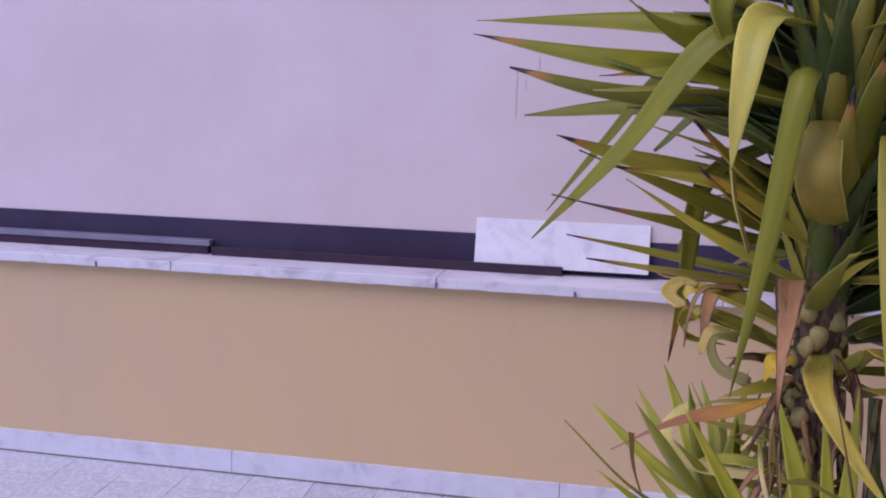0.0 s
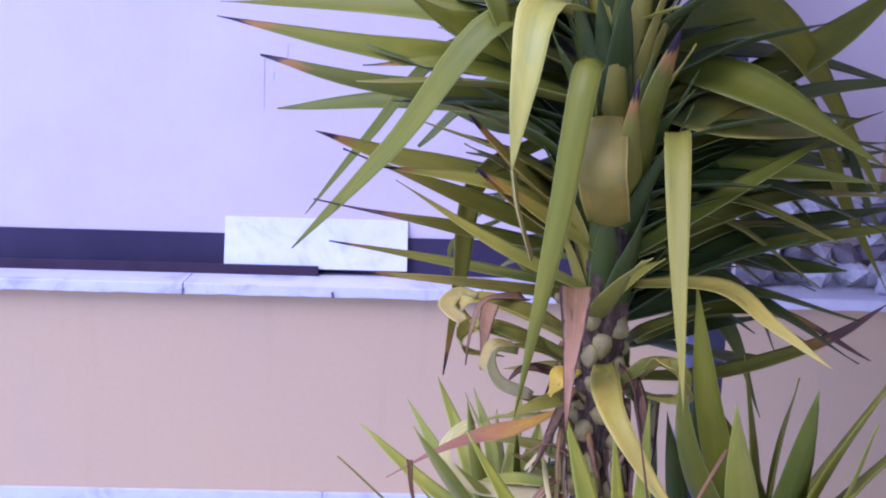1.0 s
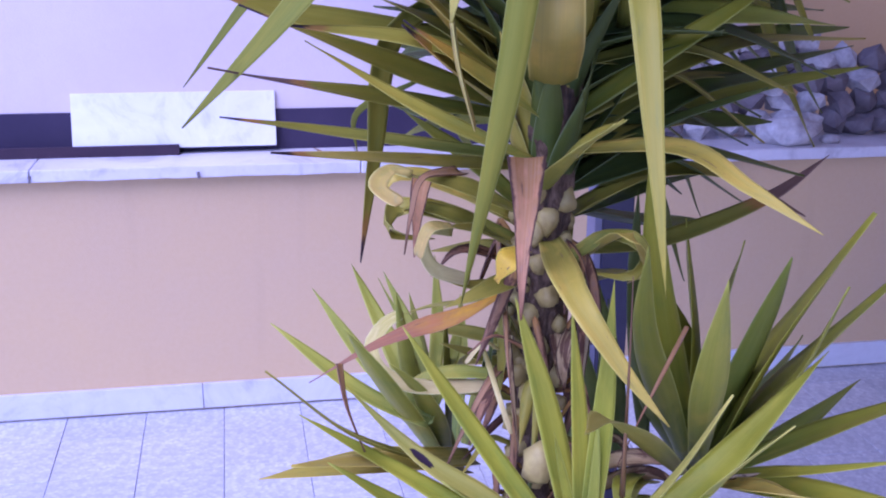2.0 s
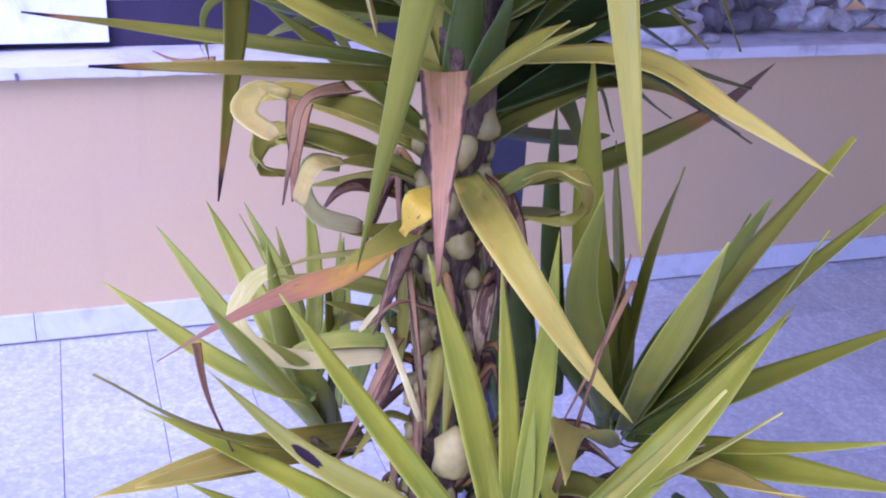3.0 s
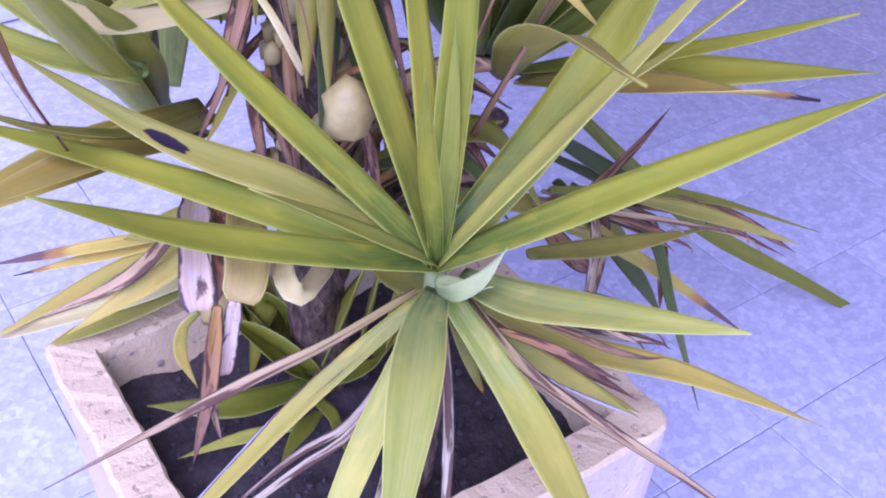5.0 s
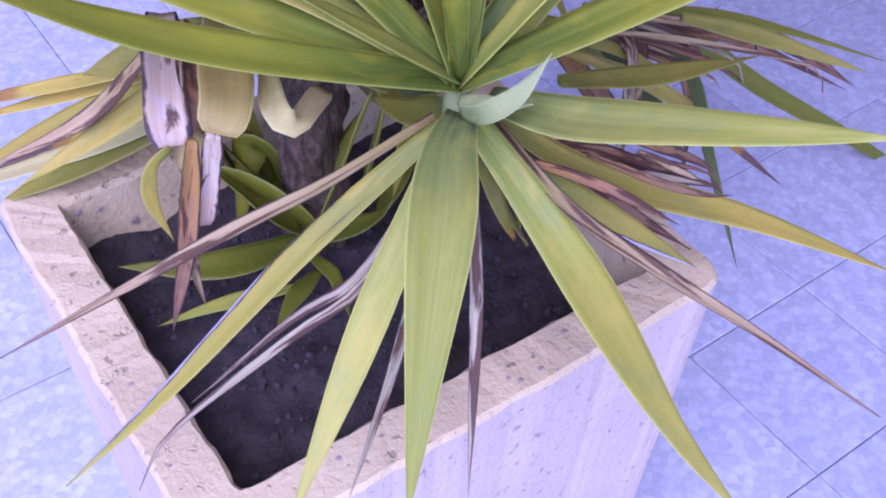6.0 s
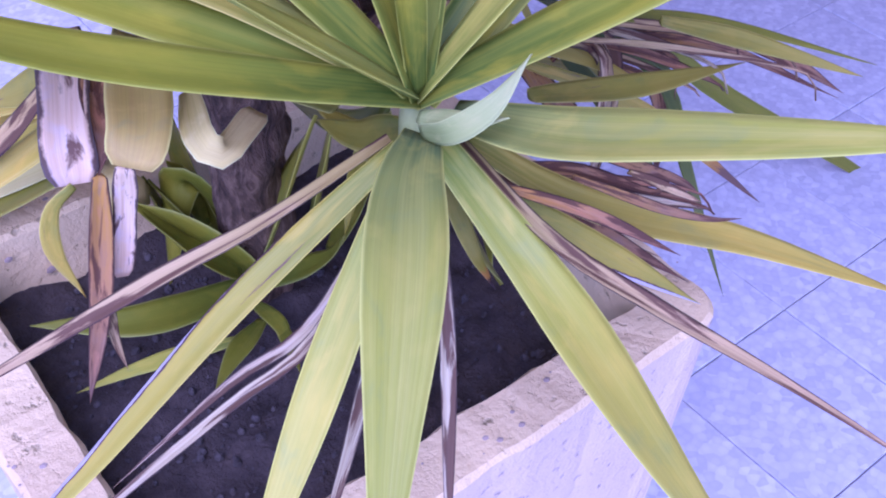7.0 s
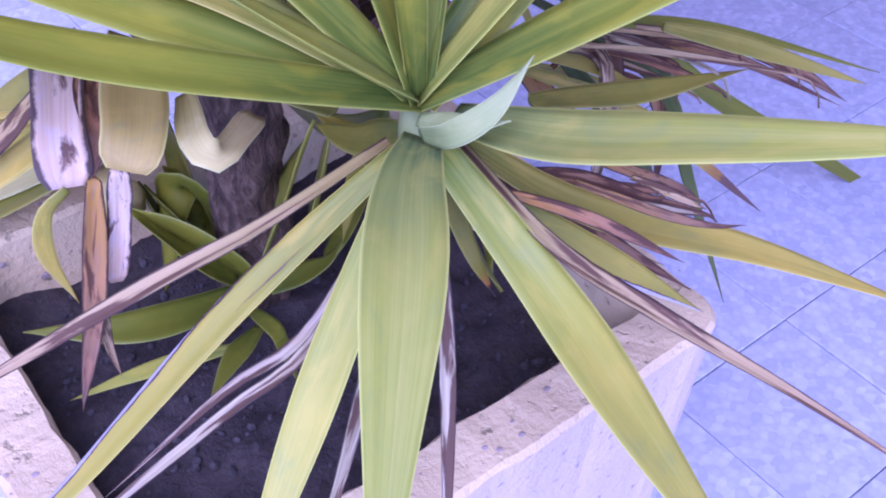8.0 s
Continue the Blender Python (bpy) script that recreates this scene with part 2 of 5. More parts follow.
leaf_kind("lgreen", (0.180, 0.240, 0.040), (0.360, 0.365, 0.036), (0.340, 0.350, 0.04), (0.43, 0.41, 0.06))
leaf_kind("ygreen", (0.160, 0.185, 0.021), (0.302, 0.273, 0.024), (0.353, 0.290, 0.025), (0.328, 0.302, 0.042))
leaf_kind("yellow", (0.260, 0.255, 0.025), (0.500, 0.385, 0.045), (0.570, 0.430, 0.06), (0.52, 0.43, 0.09))
leaf_kind("pale", (0.258, 0.314, 0.034), (0.482, 0.448, 0.062), (0.493, 0.437, 0.078), (0.549, 0.504, 0.101))
leaf_kind("olive", (0.190, 0.185, 0.020), (0.280, 0.255, 0.026), (0.350, 0.290, 0.035), (0.34, 0.30, 0.05))
leaf_kind("orange", (0.190, 0.220, 0.025), (0.320, 0.280, 0.025), (0.500, 0.250, 0.02), (0.38, 0.28, 0.04))
leaf_kind("bulb", (0.160, 0.200, 0.025), (0.500, 0.370, 0.050), (0.430, 0.310, 0.05), (0.44, 0.34, 0.07))
leaf_kind("band", (0.140, 0.190, 0.060), (0.360, 0.320, 0.030), (0.190, 0.210, 0.025), (0.20, 0.24, 0.06))
leaf_kind("blunt", (0.220, 0.250, 0.030), (0.360, 0.330, 0.035), (0.330, 0.300, 0.04), (0.39, 0.35, 0.06))
leaf_kind("spot", (0.230, 0.255, 0.030), (0.420, 0.360, 0.050), (0.330, 0.315, 0.04), (0.45, 0.40, 0.08))
leaf_kind("dryedge", (0.220, 0.250, 0.030), (0.430, 0.360, 0.035), (0.470, 0.400, 0.05), (0.46, 0.40, 0.08))
leaf_kind("fold", (0.300, 0.260, 0.050), (0.560, 0.430, 0.090), (0.520, 0.380, 0.10), (0.50, 0.33, 0.10))
leaf_kind("silver", (0.280, 0.350, 0.110), (0.390, 0.440, 0.150), (0.410, 0.450, 0.18), (0.46, 0.50, 0.20))
leaf_kind("stripe", (0.150, 0.230, 0.075), (0.430, 0.430, 0.065), (0.370, 0.390, 0.045), (0.54, 0.52, 0.13))
leaf_kind("leafy", (0.085, 0.125, 0.018), (0.170, 0.210, 0.020), (0.200, 0.225, 0.022), (0.21, 0.24, 0.03))
leaf_kind("husk", (0.640, 0.500, 0.300), (0.760, 0.620, 0.430), (0.680, 0.500, 0.320), (0.46, 0.28, 0.13))
leaf_kind("fresh", (0.085, 0.150, 0.020), (0.330, 0.335, 0.018), (0.300, 0.300, 0.020), (0.38, 0.37, 0.035))
leaf_kind("cream", (0.440, 0.390, 0.080), (0.640, 0.550, 0.180), (0.570, 0.450, 0.18), (0.70, 0.60, 0.26))
leaf_kind("pink", (0.300, 0.155, 0.040), (0.390, 0.205, 0.080), (0.200, 0.090, 0.04), (0.50, 0.31, 0.17))
leaf_kind("tan", (0.360, 0.280, 0.080), (0.560, 0.410, 0.190), (0.470, 0.320, 0.16), (0.30, 0.16, 0.07))
leaf_kind("brown", (0.500, 0.270, 0.040), (0.400, 0.210, 0.090), (0.170, 0.090, 0.06), (0.42, 0.25, 0.13))
leaf_kind("grey", (0.440, 0.330, 0.150), (0.650, 0.560, 0.340), (0.540, 0.430, 0.27), (0.32, 0.19, 0.10))
FLECKS = {"gold": 0.08, "flame": 0.05, "husk": 0.05, "spot": 0.05, "tan": 0.05, "yellow": 0.04, "brown": 0.05, "dryedge": 0.06, "pink": 0.02, "olive": 0.03, "ygreen": 0.02, "grey": 0.04}
leaf_mats = {}


def leaf_mat(kind, tip):
    if (kind, tip) not in leaf_mats:
        matt = kind in ("tan", "brown", "grey", "pink", "cream", "flame", "husk")
        leaf_mats[kind, tip] = leaf_material(f"leaf_{kind}_{tip or 'sound'}", *KINDS[kind], fleck=(0.16, 0.08, 0.06), flecks=FLECKS.get(kind, 0.0), tip=tip, dry={"tan": 0.0, "brown": 0.0, "grey": 0.0, "husk": 0.09, "pink": 0.12}.get(kind), gloss=0.75 if matt else 0.48, mark=kind if kind in ("spot", "dryedge") else "")
    return leaf_mats[kind, tip]


# ---- mesh helpers ----
def finish(bm, name, material, parent=None, smooth=False):
    me = bpy.data.meshes.new(name)
    bm.normal_update()
    bm.to_mesh(me)
    bm.free()
    for m in material if isinstance(material, (list, tuple)) else [material]:
        me.materials.append(m)
    if smooth:
        for p in me.polygons:
            p.use_smooth = True
    ob = new(name, me)
    if parent is not None:
        ob.parent = parent
    return ob


def part(name, bm, material, parent, label="", smooth=False):
    ob = finish(bm, name, material, parent, smooth)
    return tagged(ob, label) if label else ob


def box(bm, lo, hi, bevel=0.0, segs=2):
    """An axis-aligned block, its edges rounded."""
    r = bmesh.ops.create_cube(bm, size=1)
    vs = r["verts"]
    for v in vs:
        v.co = Vector((lo[i] + (v.co[i] + 0.5) * (hi[i] - lo[i]) for i in range(3)))
    if bevel:
        es = list({e for v in vs for e in v.link_edges})
        bmesh.ops.bevel(bm, geom=es, offset=bevel, segments=segs, profile=0.6, affect="EDGES")
    return bm


def block(lo, hi, bevel=0.0, segs=2):
    return box(bmesh.new(), lo, hi, bevel, segs)


def worn(bm, amount, size, seed=0.0):
    for v in bm.verts:
        v.co += noise.noise_vector(v.co * size + Vector((seed, seed * 1.7, seed * 0.3))) * amount
    return bm


def rock(size, seed, cuts=2):
    bm = bmesh.new()
    bmesh.ops.create_icosphere(bm, subdivisions=cuts, radius=0.5)
    for v in bm.verts:
        d = v.co.normalized()
        k = 1 + 0.45 * noise.noise(d * 1.3 + Vector((seed * 3.1, seed, 0))) + 0.12 * noise.noise(d * 4 + Vector((seed, 0, 5)))
        q = d * k * 0.5
        v.co = Vector((q.x * size[0], q.y * size[1], q.z * size[2]))
    return bm


def rings(bm, profile, sides=24, cap=True):
    """A turned body from (radius, height) pairs."""
    loops = []
    for r, z in profile:
        loops.append([bm.verts.new((r * math.cos(2 * math.pi * k / sides), r * math.sin(2 * math.pi * k / sides), z)) for k in range(sides)])
    for a, b in zip(loops, loops[1:]):
        for k in range(sides):
            bm.faces.new((a[k], a[(k + 1) % sides], b[(k + 1) % sides], b[k]))
    if cap:
        bm.faces.new(loops[0][::-1])
        bm.faces.new(loops[-1])
    return bm


def spline(points, n):
    """n + 1 points along a smooth line through the given ones."""
    p = [Vector(q) for q in points]
    p = [2 * p[0] - p[1]] + p + [2 * p[-1] - p[-2]]
    lens = [max(1e-5, (b - a).length) for a, b in zip(p[1:-1], p[2:-1])]
    total, out = sum(lens), []
    for i in range(n + 1):
        s, k = total * i / n, 0
        while k < len(lens) - 1 and s > lens[k]:
            s -= lens[k]
            k += 1
        t = min(1.0, s / lens[k])
        a, b, c, d = p[k : k + 4]
        out.append(0.5 * ((2 * b) + (c - a) * t + (2 * a - 5 * b + 4 * c - d) * t * t + (3 * b - a - 3 * c + d) * t**3))
    return out


def tube(bm, points, radii, sides=10, n=16):
    line = spline(points, n)
    loops = []
    for i, q in enumerate(line):
        d = (line[min(i + 1, n)] - line[max(i - 1, 0)]).normalized()
        s = d.cross(Vector((0.3, 0.9, 0.2))).normalized()
        u = s.cross(d)
        f = i / n * (len(radii) - 1)
        k = min(int(f), len(radii) - 2)
        r = radii[k] + (radii[k + 1] - radii[k]) * (f - k)
        loops.append([bm.verts.new(q + (s * math.cos(2 * math.pi * j / sides) + u * math.sin(2 * math.pi * j / sides)) * r) for j in range(sides)])
    for a, b in zip(loops, loops[1:]):
        for j in range(sides):
            bm.faces.new((a[j], a[(j + 1) % sides], b[(j + 1) % sides], b[j]))
    bm.faces.new(loops[0][::-1])
    bm.faces.new(loops[-1])
    return bm


def empty(name, at, label, category, group="", kind=""):
    ob = new(name)
    ob.location = at
    return tagged(ob, label, category, group, kind)


def under(ob, parent):
    """Parents ob without moving it."""
    ob.parent = parent
    ob.matrix_parent_inverse = Matrix.Translation(parent.location).inverted()
    return ob


# ---- structure ----
COPE = 0.838          # top of the coping
FRONT = 0.0           # face of the low wall
BACK = 0.190          # face of the upper wall
wall_low = tagged(finish(block((-4.0, FRONT, -0.1), (3.75, BACK + 0.3, COPE - 0.038)), "wall_low", M_LOWER), "low peach-painted rendered wall behind the planter", "wall", kind="structure")
wall_up = tagged(finish(block((-4.0, BACK, COPE - 0.038), (1.40, BACK + 0.3, 3.6)), "wall_upper", M_UPPER), "pale lilac-white painted upper wall above the coping", "wall", kind="structure")
wall_far_pale = tagged(finish(block((1.40, 1.1, COPE - 0.038), (2.3, 1.3, 3.6)), "wall_far_pale", M_UPPER), "pale wall set back behind the stones", "wall", kind="structure")
wall_far = tagged(finish(block((2.3, 1.1, COPE - 0.038), (4.2, 1.3, 3.6)), "wall_far", M_LOWER), "beige rendered wall set back behind the stones", "wall", kind="structure")
ledge = tagged(finish(block((1.40, BACK + 0.3, 0.0), (4.2, 1.1, COPE - 0.038)), "ledge", M_LOWER), "rendered ledge under the rubble stones", "ledge", kind="structure")
wall_right = tagged(finish(block((3.75, -5.6, -0.1), (3.95, 1.1, 2.35)), "wall_right", M_LOWER), "peach-painted side wall meeting the low wall", "wall", kind="structure")
# unseen slab added overhead to keep sky light off the right side
ceiling = tagged(finish(block((0.2, -3.9, 2.35), (3.95, 0.3, 2.55)), "ceiling", M_UPPER), "pale unseen slab added overhead to shade the right side", "ceiling", kind="structure")
band = tagged(finish(worn(block((-4.0, BACK - 0.006, COPE), (1.38, BACK, 0.972)), 0.001, 9), "trim_band", M_BAND), "dark purple painted plinth band on the upper wall", "trim", kind="structure")


def coping():
    """Marble coping in lengths with chipped front edges."""
    top = empty("coping", (0, 0, COPE), "worn white marble coping slabs on the low wall", "coping", kind="structure")
    cuts = (-4.0, -2.6, -1.55, -0.522, 0.48, 1.45, 2.5, 3.75)
    for i, (a, b) in enumerate(zip(cuts, cuts[1:])):
        bm = block((a + 0.0015, -0.04, COPE - 0.038), (b - 0.0015, BACK if a < 1.4 else BACK + 0.3, COPE), 0.004)
        bmesh.ops.subdivide_edges(bm, edges=[e for e in bm.edges if e.calc_length() > 0.3], cuts=24)
        for v in bm.verts:
            if v.co.y < 0:
                v.co += noise.noise_vector(v.co * 22) * 0.003
        under(finish(bm, "coping_slab", M_COPING), top)
    for x, w in ((-0.522, 0.007), (-0.024, 0.008), (-1.86, 0.006)):
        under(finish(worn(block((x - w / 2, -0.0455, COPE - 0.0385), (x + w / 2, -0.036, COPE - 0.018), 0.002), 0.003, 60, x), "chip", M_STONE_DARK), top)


coping()


def skirting():
    top = empty("skirting", (0, 0, 0), "grey marble skirting along the foot of the low wall", "skirting", kind="structure")
    cuts = (-3.9, -2.6, -1.327, -0.052, 1.2, 2.45, 3.736)
    for a, b in zip(cuts, cuts[1:]):
        under(finish(block((a + 0.001, -0.014, 0.009), (b - 0.001, 0.0, 0.096), 0.002), "skirting_slab", M_SKIRT), top)
    for a, b in ((-5.4, -4.2), (-4.2, -2.8), (-2.8, -1.4), (-1.4, -0.016)):
        under(finish(block((3.736, a + 0.001, 0.003), (3.75, b - 0.001, 0.092), 0.002), "skirting_slab", M_SKIRT), top)


skirting()

# ---- the planter with its soil ----
PLANTER_AT, PLANTER_TURN = (0.5025, -2.127), 0.5
RIM = 0.545


def planter():
    """A square painted concrete box, open at the top, with a thick pitted rim."""
    top = empty("planter", (*PLANTER_AT, 0), "square cream-painted concrete planter with a chipped rim", "planter")
    top.rotation_euler.z = radians(PLANTER_TURN)
    o, i, foot = 0.0, -0.051, -0.022
    half_x, half_y = 0.2625, 0.2400
    bm = bmesh.new()
    n = 40
    levels = [(foot, 0.0), (foot, 0.015), (o, RIM - 0.006), (o - 0.004, RIM), (i + 0.004, RIM), (i, RIM - 0.006), (i - 0.012, 0.36)]
    loops = []
    for grow, z in levels:
        loop = []
        for sx, sy, dx, dy in ((-1, -1, 1, 0), (1, -1, 0, 1), (1, 1, -1, 0), (-1, 1, 0, -1)):
            for k in range(n):
                f = 2 * k / n
                p = Vector(((sx + dx * f) * (half_x + grow), (sy + dy * f) * (half_y + grow), z))
                r = 0.030 + grow * 0.5
                ex, ey = abs(p.x) - (half_x + grow - r), abs(p.y) - (half_y + grow - r)
                if ex > 0 and ey > 0:
                    k2 = r / max(r, math.hypot(ex, ey))
                    p.x = math.copysign(half_x + grow - r + ex * k2, p.x)
                    p.y = math.copysign(half_y + grow - r + ey * k2, p.y)
                if z > RIM - 0.01:
                    p += noise.noise_vector(p * 30) * 0.003 + noise.noise_vector(p * 90) * 0.0015
                loop.append(bm.verts.new(p))
        loops.append(loop)
    m = len(loops[0])
    for a, b in zip(loops, loops[1:]):
        for k in range(m):
            bm.faces.new((a[k], a[(k + 1) % m], b[(k + 1) % m], b[k]))
    bm.faces.new(loops[0][::-1])
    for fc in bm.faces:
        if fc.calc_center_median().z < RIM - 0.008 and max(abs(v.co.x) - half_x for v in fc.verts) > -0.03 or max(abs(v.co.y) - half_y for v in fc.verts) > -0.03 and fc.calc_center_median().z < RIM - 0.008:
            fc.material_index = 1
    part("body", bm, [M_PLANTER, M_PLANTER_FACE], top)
    # pits and chips along the rim
    bm = bmesh.new()
    rng = random.Random(4)
    for k in range(110):
        side, f, w = rng.randrange(4), rng.uniform(-0.236, 0.236), rng.uniform(0.202, 0.238)
        x, y = ((f, -w), (w + 0.03, f), (f, w), (-w - 0.03, f))[side]
        r = rng.choice((0.0008, 0.001, 0.0010, 0.0018, 0.0026))
        bmesh.ops.create_icosphere(bm, subdivisions=1, radius=r, matrix=Matrix.Translation((x, y, RIM - 0.0002)) @ Matrix.Diagonal((1.3, 1, 0.35, 1)))
    for k in range(8):
        x, z = rng.uniform(-0.20, 0.06), rng.uniform(0.490, 0.538)
        r = rng.uniform(0.002, 0.005)
        bmesh.ops.create_icosphere(bm, subdivisions=1, radius=r, matrix=Matrix.Translation((x, 0.1828, z)) @ Matrix.Diagonal((1.2, 0.3, 1, 1)))
    ob = part("grit", bm, plain("rim_grit", (0.30, 0.23, 0.18), (0.45, 0.35, 0.28), 0.95, 40), top)
    ob["kind"] = "stuff"
    return top


planter()


def soil():
    bm = bmesh.new()
    bmesh.ops.create_grid(bm, x_segments=60, y_segments=60, size=0.5)
    for v in bm.verts:
        v.co.x, v.co.y = v.co.x * 0.425, v.co.y * 0.380
        q = v.co * 9
        v.co.z = 0.018 * noise.noise(q) + 0.008 * noise.noise(q * 4) + 0.004 * noise.noise(q * 11)
    ob = finish(bm, "soil", M_SOIL, smooth=True)
    ob.location = (*PLANTER_AT, 0.478)
    ob.rotation_euler.z = radians(PLANTER_TURN)
    tagged(ob, "dark dry crumbly soil filling the planter", "soil", kind="stuff")
    bm = bmesh.new()
    rng = random.Random(7)
    for k in range(620):
        x, y = rng.uniform(-0.195, 0.195), rng.uniform(-0.172, 0.172)
        q = Vector((x, y, 0)) * 9
        z = 0.018 * noise.noise(q) + 0.008 * noise.noise(q * 4)
        r = rng.choice((0.0012, 0.0015, 0.002, 0.003, 0.0045)) * rng.uniform(0.8, 1.3)
        m = Matrix.Translation((x, y, z + r * 0.4)) @ Euler((rng.random() * 6, rng.random() * 6, 0)).to_matrix().to_4x4() @ Matrix.Diagonal((r, r * rng.uniform(0.6, 1), r * rng.uniform(0.5, 0.9), 1))
        bmesh.ops.create_icosphere(bm, subdivisions=1, radius=1, matrix=m)
    ob = finish(bm, "clods", M_CLOD)
    ob.location = (*PLANTER_AT, 0.478)
    ob.rotation_euler.z = radians(PLANTER_TURN)
    tagged(ob, "small clods and pebbles on the planter soil", "pebbles", kind="stuff")


soil()

# ---- the yucca ----
yucca = empty("yucca", (0.503, -2.05, 0.48), "tall yucca with yellowing sword leaves and dry tips in the planter", "plant")
TRUNK = [(0.503, -2.050, 0.42), (0.505, -2.055, 0.62), (0.500, -2.080, 0.92), (0.495, -2.100, 1.16), (0.492, -2.120, 1.38), (0.490, -2.140, 1.95)]


def bud(at, size):
    """A pear-shaped leaf-scar bud on the trunk."""
    bm = rock((2.0 * size, 2.0 * size, 2.5 * size), at[2] * 40, 2)
    ob = part("bud", bm, M_BUD, None, "", True)
    ob.location = at
    return under(ob, yucca)


def trunk():
    bm = tube(bmesh.new(), TRUNK, (0.036, 0.031, 0.030, 0.032, 0.038, 0.036), 20, 110)
    for v in bm.verts:
        v.co += noise.noise_vector(v.co * 45) * 0.007 + noise.noise_vector(v.co * 10) * 0.008
    under(part("trunk", bm, M_TRUNK, None, "rough brown trunk with leaf scars", True), yucca)
    line = spline(TRUNK, 200)
    rng = random.Random(11)
    for k in range(64):
        c = line[int(200 * (0.20 + 0.38 * k / 64))]
        a = 2.399 * k + rng.uniform(-0.3, 0.3)
        bud(c + Vector((math.cos(a), math.sin(a), 0)) * 0.030, rng.uniform(0.008, 0.0145))
    for k in range(40):
        c = line[int(200 * (0.25 + 0.36 * k / 54))]
        a = 2.399 * k + rng.uniform(-0.4, 0.4)
        d = Vector((math.cos(a), math.sin(a), 0))
        leaf(rng.choice(("brown", "brown", "deep", "olive", "brown")), rng.uniform(0.011, 0.025), d, c + d * 0.030, c + d * rng.uniform(0.048, 0.07) + Vector((0, 0, rng.uniform(-0.027, 0.04))), c + d * rng.uniform(0.04, 0.095) + Vector((rng.uniform(-0.027, 0.027), 0, -rng.uniform(0.04, 0.12))))
    for a, m, z, r in (((0.500, -2.250, 0.46), (0.506, -2.272, 0.62), (0.508, -2.286, 0.783), 0.019), ((0.500, -2.075, 0.70), (0.431, -2.060, 0.790), (0.361, -2.046, 0.869), 0.011), ((0.500, -2.075, 0.70), (0.658, -2.016, 0.678), (0.815, -1.957, 0.685), 0.020)):
        bm = tube(bmesh.new(), (a, m, z), (r, r * 0.9, r * 0.7), 12, 24)
        for v in bm.verts:
            v.co += noise.noise_vector(v.co * 50) * 0.004
        under(part("branch", bm, M_TRUNK, None, "short brown side branch", True), yucca)
    # young leaves clasping the upper stem, mostly in the greens that carry shade
    for k in range(110):
        c = line[int(200 * (0.50 + 0.36 * k / 110))]
        a = 2.399 * k + rng.uniform(-0.3, 0.3)
        d = Vector((math.cos(a), math.sin(a), 0))
        size = rng.uniform(0.18, 0.32)
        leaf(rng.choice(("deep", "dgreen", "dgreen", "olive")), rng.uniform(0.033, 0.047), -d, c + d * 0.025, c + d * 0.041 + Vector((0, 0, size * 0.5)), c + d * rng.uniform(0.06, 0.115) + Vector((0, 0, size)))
    for c, d, r in (((0.508, -2.286, 0.773), (0.0, 0.004, 0.06), 0.012),):
        c, d = Vector(c), Vector(d)
        under(part("sheath", tube(bmesh.new(), (c, c + d * 0.5, c + d), (r, r * 0.85, r * 0.35), 12, 8), M_SHEATH, None, "pale green leaf sheath", True), yucca)


LEAF_RNG = random.Random(3)


